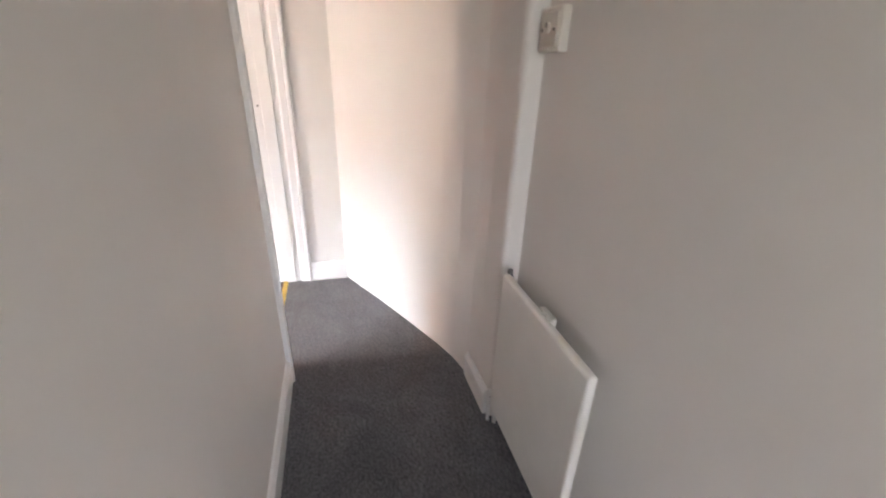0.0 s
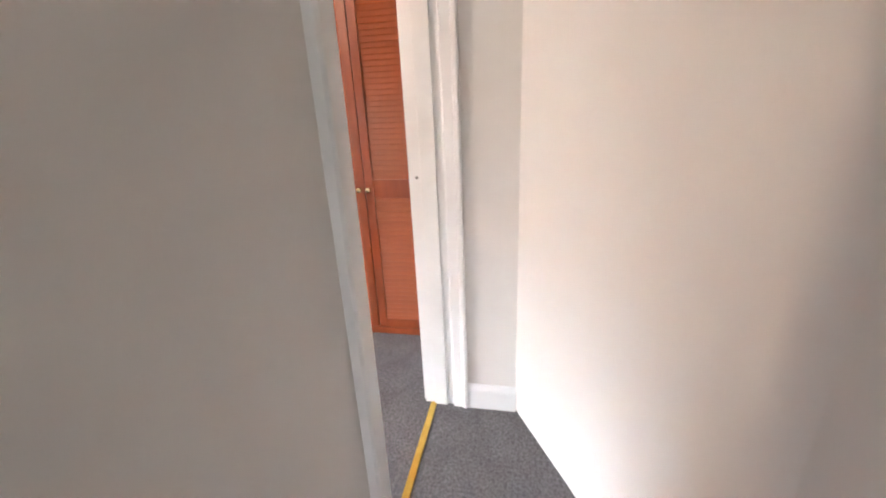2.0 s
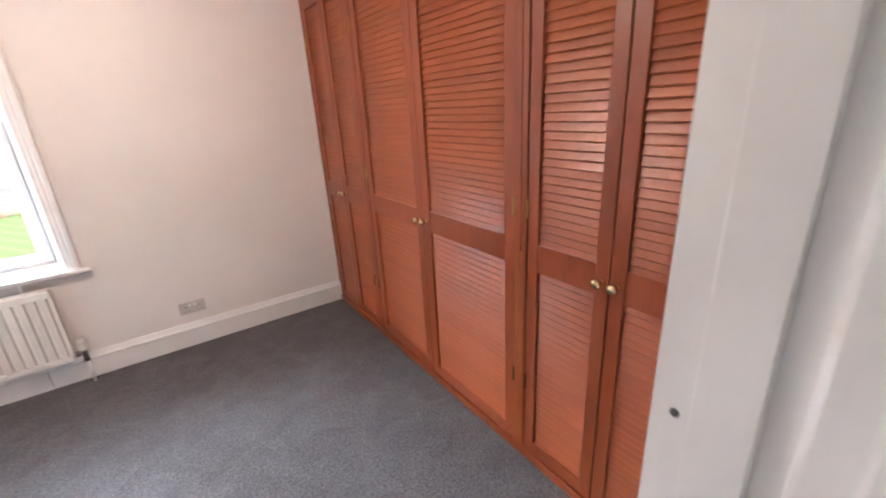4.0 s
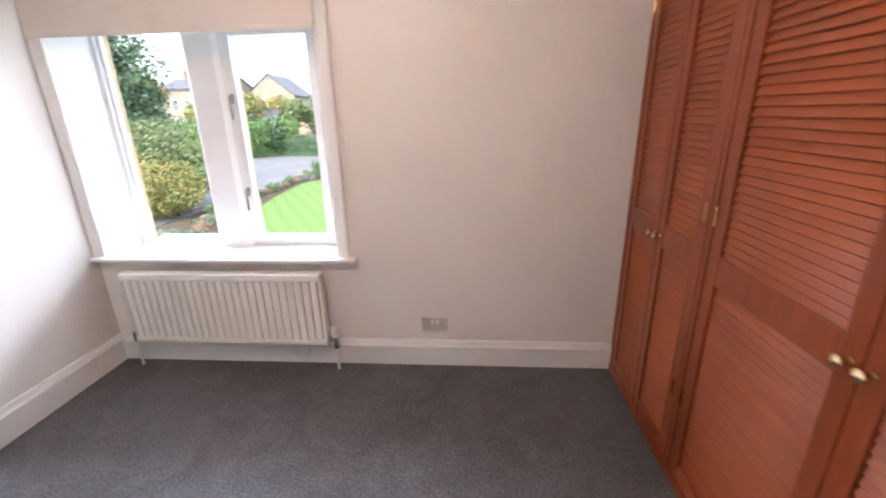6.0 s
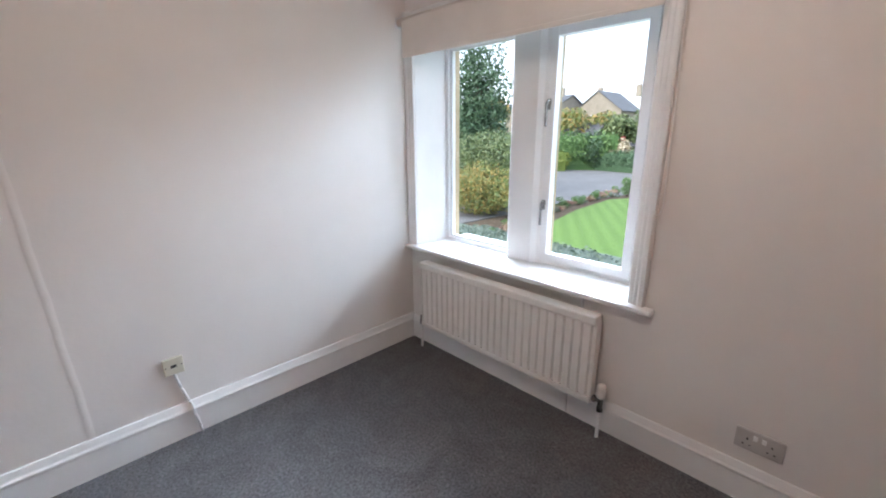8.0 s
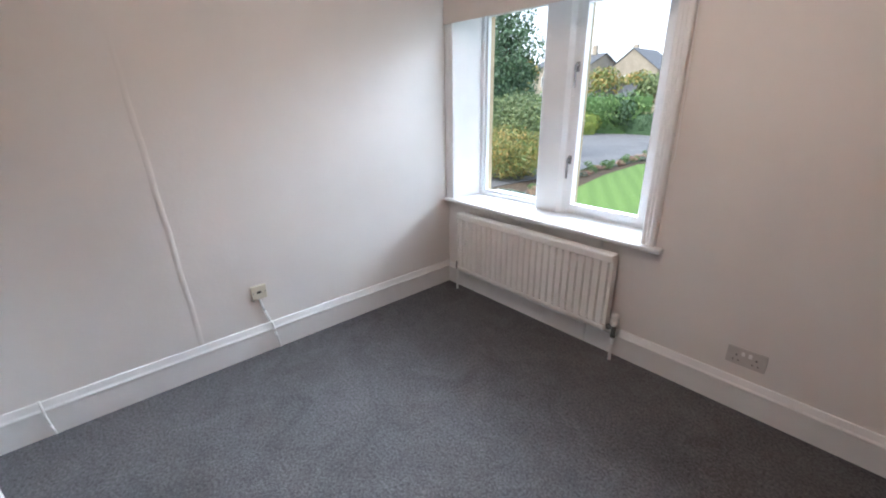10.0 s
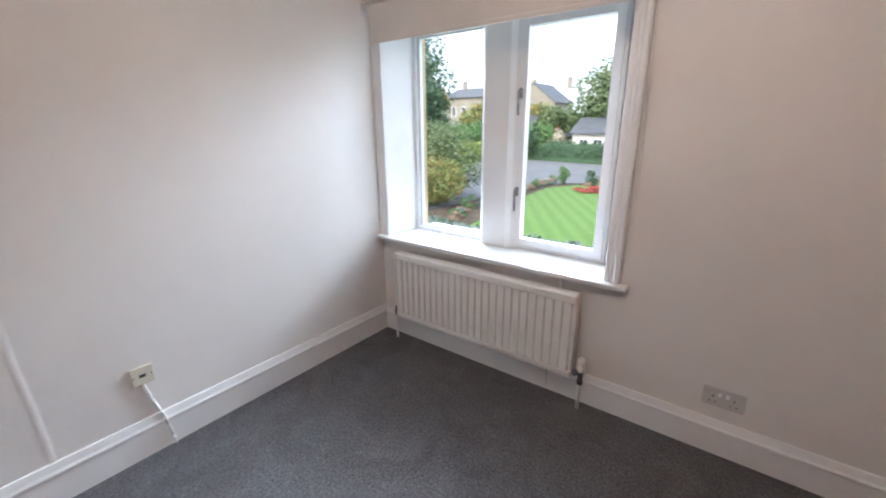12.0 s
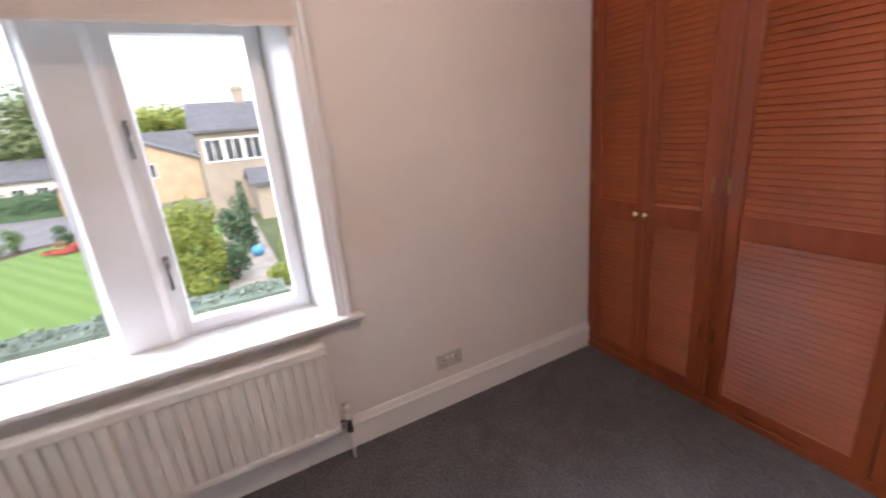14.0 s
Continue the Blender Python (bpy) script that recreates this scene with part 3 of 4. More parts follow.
def hall_radiator():
    r = thing("radiator", None, None, "flat white painted panel radiator on the landing wall", "radiator")
    x0, x1, z0, z1, yf, yb = 0.535, 1.062, 0.13, 0.735, -3.862, -3.890
    part("panel", boxed(x0, x1, yb, yf, z0, z1, 0.010, 3), RADP, r)
    for x in (x0 + 0.1, x1 - 0.14):
        part("wall_bracket", boxed(x, x + 0.035, Y_RAD, yb + 0.002, z0 + 0.08, z1 - 0.09, 0.003), RADP, r, "white painted wall bracket")
    part("top_clip", boxed(x0 + 0.22, x0 + 0.29, yb - 0.010, yb + 0.008, z1 - 0.03, z1 + 0.012, 0.005, 2), RADP, r, "white plastic clip on the radiator top")
    part("bleed_valve", lathe(bmesh.new(), (x1 - 0.005, yf - 0.02, z1 - 0.02), (1, 0, 0), [(0, 0.010), (0.014, 0.010), (0.018, 0.005)], 10), STEEL, r, "dark bleed valve")
    part("plug", lathe(bmesh.new(), (x1 - 0.005, yf - 0.02, z0 + 0.03), (1, 0, 0), [(0, 0.012), (0.02, 0.012), (0.024, 0.006)], 10), STEEL, r, "dark end plug")
    part("pipe", tube(bmesh.new(), [(x1 + 0.02, yf - 0.02, z0 + 0.03), (x1 + 0.05, yf - 0.02, z0 + 0.03), (x1 + 0.05, yf - 0.02, 0)], 0.008), GLOSS, r, "white painted pipe", True)
    part("riser_pipe", rod(bmesh.new(), (x1 + 0.030, -3.905, 0), (x1 + 0.030, -3.905, z1 - 0.06), 0.009), GLOSS, r, "white painted riser pipe", True)
    part("lockshield_cap", lathe(bmesh.new(), (x1 + 0.030, -3.905, z1 - 0.06), (0, 0, 1), [(0, 0.013), (0.03, 0.013), (0.036, 0.010), (0.055, 0.009), (0.058, 0.004)], 10), STEEL, r, "dark tarnished valve cap", True)
    return r


hall_radiator()
stat = thing("thermostat", None, None, "small off-white control box on the landing wall", "thermostat")
part("case", boxed(0.995, 1.115, Y_RAD, -3.922, 1.417, 1.527, 0.007, 3), HALLBOX, stat)
part("cover", boxed(1.007, 1.103, -3.923, -3.918, 1.429, 1.515, 0.004, 2), HALLBOX, stat)
for x in (1.022, 1.090):
    part("screw", lathe(bmesh.new(), (x, -3.9185, 1.472), (0, 1, 0), [(0, 0.0045), (0.002, 0.004), (0.003, 0.002)], 8), DARK, stat, "dark screw")
part("dial", lathe(bmesh.new(), (1.056, -3.9185, 1.477), (0, 1, 0), [(0, 0.014), (0.006, 0.013), (0.007, 0.010)], 14), HALLBOX, stat, "small round dial")
part("dial_mark", boxed(1.054, 1.058, -3.9115, -3.9105, 1.476, 1.489), DARK, stat, "dark dial pointer")


def fill_pendant():
    """An added, unseen pendant: ceiling rose, flex, lamp holder and a bare bulb."""
    p = thing("added_pendant", None, None, "bare lit bulb on a white ceiling flex, added unseen as fill light", "ceiling light")
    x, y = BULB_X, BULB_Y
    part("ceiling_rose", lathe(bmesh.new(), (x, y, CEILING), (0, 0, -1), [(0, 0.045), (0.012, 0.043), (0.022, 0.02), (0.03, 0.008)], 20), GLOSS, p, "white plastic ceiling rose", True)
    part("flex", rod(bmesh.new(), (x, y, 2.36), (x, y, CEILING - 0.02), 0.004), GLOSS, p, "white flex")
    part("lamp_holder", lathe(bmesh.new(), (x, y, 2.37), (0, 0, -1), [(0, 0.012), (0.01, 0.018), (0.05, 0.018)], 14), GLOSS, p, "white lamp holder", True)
    part("bulb", lathe(bmesh.new(), (x, y, 2.325), (0, 0, -1), [(0, 0.012), (0.02, 0.013), (0.05, 0.022), (0.08, 0.029), (0.105, 0.030), (0.125, 0.023), (0.137, 0.008)], 18), BULB, p, "lit frosted glass bulb of the added pendant", True)
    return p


fill_pendant()

# ---- sockets and cables ----
def double_socket():
    s = thing("double_socket", None, None, "grey-white double switched wall socket above the skirting", "socket")
    x0, x1, z0, z1 = 1.985, 2.142, 0.238, 0.326
    part("faceplate", boxed(x0, x1, -0.010, 0, z0, z1, 0.003, 2), PLASTIC, s)
    for k in (0, 1):
        cx = x0 + 0.040 + k * 0.078
        part("pin_slot", boxed(cx - 0.003, cx + 0.003, -0.0106, -0.009, z0 + 0.045, z0 + 0.054), DARK, s, "dark socket slot")
        for d in (-0.011, 0.011):
            part("pin_slot", boxed(cx + d - 0.0035, cx + d + 0.0035, -0.0106, -0.009, z0 + 0.021, z0 + 0.026), DARK, s, "dark socket slot")
        sx = (x0 + x1) / 2 + (-0.014 if k == 0 else 0.014)
        part("switch", boxed(sx - 0.007, sx + 0.007, -0.0135, -0.009, z1 - 0.036, z1 - 0.016, 0.0015), GLOSS, s, "white rocker switch")
    return s


double_socket()
ph = thing("phone_socket", None, None, "aged cream telephone socket on the plain wall", "socket")
part("faceplate", boxed(0, 0.014, -1.555, -1.470, 0.352, 0.437, 0.003, 2), AGED, ph)
part("port", boxed(0.0135, 0.0146, -1.525, -1.500, 0.388, 0.402), DARK, ph, "dark phone port")
for y in (-1.546, -1.479):
    part("screw", lathe(bmesh.new(), (0.0138, y, 0.395), (1, 0, 0), [(0, 0.0035), (0.0015, 0.003)], 8), DARK, ph, "small dark screw")
bm = bmesh.new()
tube(bm, [(0.008, -1.515, 0.352), (0.008, -1.50, 0.27), (0.010, -1.478, 0.19), (0.022, -1.470, 0.165), (0.030, -1.466, 0.12), (0.026, -1.455, 0.05), (0.030, -1.450, 0.004)], 0.006)
thing("phone_cable", bm, GLOSS, "white painted telephone cable running down the skirting", "cable", smooth=True)
bm = bmesh.new()
tube(bm, [(0.012, -2.515, 0.190), (0.027, -2.512, 0.13), (0.024, -2.508, 0.06), (0.026, -2.500, 0.004)], 0.005)
thing("skirting_cable", bm, GLOSS, "short white painted cable over the skirting board", "cable", smooth=True)
bm = bmesh.new()
pts = [(-1.900 + 0.050 * k / 30 + 0.0018 * math.sin(k * 0.8) + 0.001 * math.sin(k * 2.3), 1.72 - (1.72 - 0.178) * k / 30, min(1, k / 8 + 0.15)) for k in range(31)]
rows3 = [[bm.verts.new((x * f, y + d * (0.6 + 0.4 * f), z)) for x, d in ((-0.0008, -0.020), (0.0002, -0.012), (0.0022, -0.003), (0.0012, 0.010), (-0.0008, 0.020))] for y, z, f in pts]
for ra, rb in zip(rows3, rows3[1:]):
    for i in range(4):
        bm.faces.new((ra[i], ra[i + 1], rb[i + 1], rb[i]))
crack = thing("plaster_ridge", bm, WALL, "raised painted-over crack running up the plaster wall", "wall crack", kind="structure", smooth=True)


# ---- fitted wardrobes ----
PITCH = 0.0285
slat_cache = {}


def slat_mesh(width):
    key = round(width, 3)
    if key not in slat_cache:
        bm = bmesh.new()
        tilt = radians(70)
        d, t = 0.034, 0.006
        prof = []
        for u, v in ((-d / 2, -t / 2), (d / 2 - 0.002, -t / 2), (d / 2, 0), (d / 2 - 0.002, t / 2), (-d / 2, t / 2)):
            prof.append((u * math.cos(tilt) - v * math.sin(tilt), u * -math.sin(tilt) - v * math.cos(tilt)))
        lo = [bm.verts.new((-a, -width / 2, b)) for a, b in prof]
        hi = [bm.verts.new((-a, width / 2, b)) for a, b in prof]
        bm.faces.new(lo), bm.faces.new(hi)
        for i in range(5):
            bm.faces.new((lo[i], lo[(i + 1) % 5], hi[(i + 1) % 5], hi[i]))
        slat_cache[key] = finish(bm, "slat", SLAT)
    return slat_cache[key]


TOP = 2.26


def louvre_door(parent, y0, y1, knob_side, x=W):
    """A louvred door between y0 and y1 (y0 > y1), its face at x."""
    st = 0.052 if abs(y1 - y0) < 0.45 else 0.062
    lo, hi = 0.045, TOP - 0.02
    door = part("door", boxed(x + 0.031, x + 0.036, y1 + 0.01, y0 - 0.01, lo + 0.01, hi - 0.01), WOOD, parent, "reddish mahogany louvred door")
    part("stile", boxed(x, x + 0.03, y0 - st, y0 - 0.002, lo, hi, 0.003), WOOD, door)
    part("stile", boxed(x, x + 0.03, y1 + 0.002, y1 + st, lo, hi, 0.003), WOOD, door)
    for z0, z1 in ((lo, 0.105), (0.905, 1.012), (hi - 0.09, hi)):
        part("rail", boxed(x + 0.002, x + 0.029, y1 + st - 0.002, y0 - st + 0.002, z0, z1, 0.002), WOOD, door)
    me = slat_mesh(abs(y1 - y0) - 2 * st + 0.006)
    for z0, z1 in ((0.105, 0.905), (1.012, hi - 0.09)):
        n = int((z1 - z0 - 0.01) / PITCH)
        for i in range(n + 1):
            s = new("slat", me)
            s.parent = door
            s.location = (x + 0.015, (y0 + y1) / 2, z0 + 0.010 + (z1 - z0 - 0.02) * i / n)
    ky = y1 + 0.028 if knob_side < 0 else y0 - 0.028
    part("knob", lathe(bmesh.new(), (x, ky, 0.957), (-1, 0, 0), [(0, 0.012), (0.004, 0.011), (0.010, 0.007), (0.018, 0.008), (0.024, 0.015), (0.031, 0.0175), (0.037, 0.014), (0.040, 0.005)], 16), PALEBRASS, door, "round polished brass knob", True)
    hy = y0 - 0.004 if knob_side < 0 else y1 + 0.004
    for z in (0.40, 1.14, 1.95):
        part("hinge", rod(bmesh.new(), (x - 0.003, hy, z - 0.035), (x - 0.003, hy, z + 0.035), 0.005, seg=10), BRASS, door, "brass butt hinge")
    return door


def wardrobe(y0, mid, y1, worn=False):
    w = thing("wardrobe", None, None, "floor-to-ceiling mahogany wardrobe with two closed louvred doors and brass knobs", "wardrobe", "fitted wardrobes along one wall")
    louvre_door(w, y0, mid, -1)
    louvre_door(w, mid, y1, 1)
    part("plinth", boxed(W - 0.010, W + 0.03, y1 - 0.028, y0 + 0.028, 0, 0.043, 0.003), WOOD, w)
    part("side", boxed(W + 0.036, 3.745, y0 + 0.008, y0 + 0.026, 0, 2.44), WOOD, w)
    part("side", boxed(W + 0.036, 3.745, y1 - 0.026, y1 - 0.008, 0, 2.44), WOOD, w)
    part("post", boxed(W - 0.004, W + 0.035, y1 - 0.028, y1, 0.043, 2.44, 0.003), WOOD, w)
    part("post", boxed(W - 0.004, W + 0.035, y0, y0 + 0.028, 0.043, 2.44, 0.003), WOOD, w)
    if worn:
        bm = prism(bmesh.new(), [(W - 0.0065, y1 - 0.050), (W - 0.0065, y1 - 0.006), (W - 0.0035, y1 - 0.003), (W - 0.0035, y1 - 0.054)], 0.06, 0.97)
        part("worn_edge", bm, WORN, w, "bare orange wood where the stain has worn off")
    part("head", boxed(W - 0.002, W + 0.035, y1, y0, TOP - 0.02, 2.44, 0.003), WOOD, w)
    return w


wardrobe(-0.030, -0.375, -0.722)
wardrobe(-0.780, -1.395, -2.055, True)
wardrobe(-2.113, -2.457, -2.800)
thing("filler_board", boxed(W, W + 0.03, YB, -2.829, 0, 2.44, 0.002), WOOD, "narrow mahogany filler board at the wardrobe end", "trim", kind="structure")
thing("cornice_board", boxed(W - 0.012, W + 0.03, YB, 0, 2.44, CEILING, 0.004), WOOD, "mahogany trim between wardrobe and ceiling", "trim", kind="structure")

# ---- outside ----
G = -2.9
bm = bmesh.new()
vs = [bm.verts.new(v) for v in ((-900, -900, G - 0.06), (900, -900, G - 0.06), (900, 900, G - 0.06), (-900, 900, G - 0.06))]
bm.faces.new(vs)
thing("ground", bm, EARTH, "rough green ground around the gardens", "ground", kind="structure")


def slab(name, pts, z0, z1, mat, label, category):
    return thing(name, prism(bmesh.new(), pts, z0, z1), mat, label, category, kind="structure")


slab("road", [(-15.5, 12), (-11.6, 12), (-11.2, 18), (-10.8, 23), (-9.6, 28), (-7.5, 29.6), (12, 28.2), (12, 43), (-10, 43.5), (-20, 45.5), (-26, 42.5), (-22.5, 36), (-18.5, 28), (-16.5, 20)], G - 0.1, G, ASPHALT, "grey asphalt drive curving round the lawn", "road")
slab("lawn", [(-7.0, 9.5), (-7.9, 14), (-9.0, 20), (-9.3, 25.0), (-8.0, 27.4), (-4, 26.8), (0.6, 26.0), (0.6, 9.5)], G - 0.1, G + 0.05, LAWN, "bright green mown lawn with stripes", "lawn")
slab("flower_bed", [(-9.5, 9.5), (-7.05, 9.5), (-7.95, 14), (-9.05, 20), (-9.35, 25.0), (-8.1, 27.5), (-7.4, 29.0), (-9.4, 27.6), (-10.6, 23), (-11.0, 18), (-11.3, 12)], G - 0.1, G + 0.03, SOIL, "dark soil border between lawn and drive", "flower bed")
slab("path", [(0.65, 9.5), (2.4, 9.5), (2.4, 28), (0.65, 28)], G - 0.1, G + 0.02, PAVING, "pale stone garden path", "path")
slab("kerb", [(-7.5, 29.0), (0.6, 27.8), (0.6, 28.1), (-7.5, 29.5)], G - 0.1, G + 0.35, GREYSTONE, "low pale stone wall along the drive", "wall")


def leaves(n, size, centres, seed, flat=0.0):
    """Many small leaf quads, scattered over the outer part of clumps (x, y, z, rx, ry, rz)."""
    rng = np.random.default_rng(seed)
    vol = np.array([c[3] * c[4] + c[4] * c[5] + c[3] * c[5] for c in centres])
    pick = rng.choice(len(centres), n, p=vol / vol.sum())
    c = np.array(centres)[pick]
    d = rng.normal(size=(n, 3))
    d /= np.linalg.norm(d, axis=1)[:, None]
    rad = 0.62 + 0.46 * rng.random(n) ** 0.6
    p = c[:, :3] + d * c[:, 3:] * rad[:, None]
    nrm = d + rng.normal(scale=0.7, size=(n, 3))
    nrm /= np.linalg.norm(nrm, axis=1)[:, None]
    side = np.cross(nrm, rng.normal(size=(n, 3)))
    side /= np.linalg.norm(side, axis=1)[:, None]
    up = np.cross(nrm, side)
    s = size * (0.6 + 0.8 * rng.random(n))[:, None]
    v = np.stack([p - side * s * 0.5, p - up * s * 0.28, p + side * s * 0.5, p + up * s * 0.28], 1).reshape(-1, 3)
    return v, np.arange(4 * n).reshape(-1, 4)


def leaf_part(name, n, size, centres, mat, seed, parent=None, label=""):
    v, f = leaves(n, size, centres, seed)
    me = bpy.data.meshes.new(name)
    me.from_pydata(v.tolist(), [], f.tolist())
    me.materials.append(mat)
    ob = new(name, me)
    if parent:
        ob.parent = parent
    return tagged(ob, label)


def clumps(x, y, z, rx, ry, rz, n, seed, size=0.42):
    """Clumps filling an ellipsoid with an uneven outline."""
    rng = random.Random(seed)
    out = []
    for _ in range(n):
        while True:
            a, b, c = rng.uniform(-1, 1), rng.uniform(-1, 1), rng.uniform(-1, 1)
            if a * a + b * b + c * c < 1:
                break
        k = rng.uniform(0.7, 1.25) * size
        out.append((x + a * rx * 0.8, y + b * ry * 0.8, z + c * rz * 0.85, k * rx, k * ry, k * rz * 0.8))
    return out


def tree(name, x, y, crown_z, r, h, mat, label, seed, n=5000, leaf=0.3, count=16, category="tree"):
    """A trunk with limbs and a crown of clumps from crown_z up to crown_z + h."""
    t = thing(name, None, None, label, category)
    rng = random.Random(seed)
    cl = clumps(x, y, crown_z + h / 2, r, r, h / 2, count, seed)
    bm = bmesh.new()
    top = crown_z + h * 0.65
    rod(bm, (x, y, G - 0.1), (x + 0.1, y, (G + top) / 2), 0.045 * h, 0.032 * h, 8)
    rod(bm, (x + 0.1, y, (G + top) / 2), (x, y + 0.1, top), 0.032 * h, 0.012 * h, 8)
    for c in cl[:9]:
        z = rng.uniform(max(G + 0.4, crown_z), crown_z + h * 0.45)
        rod(bm, (x, y, min(z, c[2])), (c[0], c[1], c[2]), 0.015 * h, 0.006 * h, 6)
    part("trunk", bm, BARK, t)
    leaf_part("crown", n, leaf, cl, mat, seed, t)
    return t


def shrub(name, x, y, rx, ry, h, mat, label, seed, n=2500, leaf=0.14, count=12, category="shrub", base=None, column=False):
    s = thing(name, None, None, label, category)
    b = G if base is None else base
    cl = clumps(x, y, b + h * 0.5, rx, ry, h * 0.52, count, seed, 0.5)
    if column:
        rng = random.Random(seed)
        cl = []
        for i in range(count):
            a, d, z = rng.uniform(0, 6.283), rng.uniform(0.5, 0.78), rng.uniform(0.1, 0.88)
            k = rng.uniform(0.24, 0.36)
            cl.append((x + rx * d * math.cos(a), y + ry * d * math.sin(a), b + h * z, k * rx, k * ry, k * rx * 1.3))
        cl += [(x, y, b + h * 0.45, rx * 0.72, ry * 0.72, h * 0.45), (x, y, b + h * 0.86, rx * 0.66, ry * 0.66, h * 0.13)]
    bm = bmesh.new()
    for c in cl[:7]:
        rod(bm, (x, y, b - 0.05), (c[0], c[1], c[2]), 0.03 * h ** 0.5, 0.012, 6)
    part("stems", bm, BARK, s)
    leaf_part("foliage", n, leaf, cl, mat, seed, s)
    return s


def hedge(name, a, b, width, h, mat, label, seed, n=5000, leaf=0.13, base=None):
    """A clipped hedge between two places: a twiggy core and leaves all over it."""
    s = thing(name, None, None, label, "hedge")
    z = G if base is None else base
    a, b = Vector((*a, 0)), Vector((*b, 0))
    run = b - a
    across = Vector((-run.y, run.x, 0)).normalized() * width / 2
    k = 0.78
    pts = [(p.x, p.y) for p in (a + across * k, a - across * k, b - across * k, b + across * k)]
    part("core", prism(bmesh.new(), pts, z - 0.05, z + h * 0.9), mat, s)
    rng = random.Random(seed)
    count = max(6, int(run.length / (width * 0.5)))
    cl = []
    for i in range(count):
        p = a + run * ((i + 0.5) / count)
        hh = h * rng.uniform(0.93, 1.05)
        cl.append((p.x + rng.uniform(-0.1, 0.1) * width, p.y, z + hh * 0.52, run.length / count * 0.75 + abs(across.x) * 0.9, width * 0.55 + abs(run.y) / count * 0.6, hh * 0.5))
    leaf_part("foliage", n, leaf, cl, mat, seed, s)
    return s


# near things
hedge("hedge", (-10.5, 9.0), (2.0, 8.6), 1.3, 1.15, LEAF_GREY, "grey-green clipped hedge below the window", 3, 16000, 0.12)
shrub("golden_conifer", -0.10, 12.9, 0.92, 0.92, 3.0, LEAF_LIME, "tall flat-topped golden-green conifer bush on the lawn edge", 5, 24000, 0.075, 60, column=True)
shrub("dark_shrub", 0.95, 13.4, 0.5, 0.5, 1.5, LEAF_DARK, "dark green rounded shrub beside the path", 6, 2500, 0.09)
shrub("slim_conifer", 1.35, 17.2, 0.62, 0.5, 2.3, LEAF_DARK, "dark slim conifer beside the path", 7, 4000, 0.10)
shrub("slim_conifer", 1.75, 17.9, 0.26, 0.26, 3.3, LEAF_DARK, "dark slim conifer beside the path", 71, 2500, 0.10)
shrub("green_conifer", 2.95, 12.9, 0.45, 0.45, 2.3, LEAF_LIME, "bright green conifer by the path", 8, 4000, 0.09)
shrub("small_golden_shrub", 2.2, 11.6, 0.4, 0.4, 0.9, LEAF_LIME, "small golden shrub by the path", 9, 2000, 0.08)
shrub("autumn_shrub", -12.5, 15.4, 2.4, 1.6, 2.7, LEAF_AUTUMN, "large shrub turning orange and yellow", 10, 18000, 0.13, 36)
shrub("green_shrub", -13.2, 17.2, 2.6, 1.8, 4.2, LEAF_OLIVE, "tall olive green shrub behind the autumn shrub", 11, 18000, 0.14, 36)
tree("evergreen_tree", -18.0, 21.5, -1.6, 2.8, 9.6, LEAF_DARK, "large dark evergreen tree with dense foliage", 12, 20000, 0.22, 34)
ball = thing("garden_ball", lathe(bmesh.new(), (1.85, 16.2, G + 0.02), (0, 0, 1), [(0, 0.05), (0.05, 0.18), (0.16, 0.24), (0.28, 0.24), (0.39, 0.17), (0.44, 0.04)], 16), BLUEP, "bright blue plastic garden ball on the path", "ball", smooth=True)

# flowers
rngf = random.Random(4)
for i in range(26):
    u = i / 25
    x = -8.6 - 1.55 * math.sin(u * 2.2) + rngf.uniform(-0.35, 0.35)
    y = 11 + u * 17
    if i % 3 == 0:
        shrub("bedding_plant", x, y, 0.4, 0.4, rngf.uniform(0.35, 0.6), PETAL_PINK, "low bedding plants with mixed pink and cream flowers", 100 + i, 350, 0.09, 5, "flowers")
    elif i % 3 == 1:
        shrub("border_plant", x, y, 0.45, 0.45, rngf.uniform(0.4, 0.8), LEAF_MID, "low leafy border plant", 100 + i, 350, 0.10, 5, "plant")
    else:
        shrub("border_plant", x, y, 0.4, 0.4, rngf.uniform(0.3, 0.55), LEAF_GREY, "low silvery border plant", 100 + i, 350, 0.09, 5, "plant")
shrub("red_flower_bed", -6.2, 24.6, 1.0, 0.75, 0.4, PETAL_RED, "round bed of red flowers in the lawn", 140, 1400, 0.10, 12, "flowers", G + 0.03)
shrub("rose_bush", -9.0, 27.2, 0.5, 0.5, 1.5, LEAF_MID, "tall rose bush with pink blooms", 141, 900, 0.10, 8)
shrub("corner_shrub", -7.0, 27.6, 0.55, 0.5, 1.1, LEAF_DARK, "small dark shrub at the lawn corner", 142, 1200, 0.10, 8)
for i in range(7):
    shrub("edge_plant", -7.4 + i * 1.1, 27.2 - i * 0.1, 0.45, 0.25, 0.35, LEAF_LIME if i % 2 else PETAL_PINK, "low yellow and pink edging flowers", 150 + i, 300, 0.09, 4, "flowers")

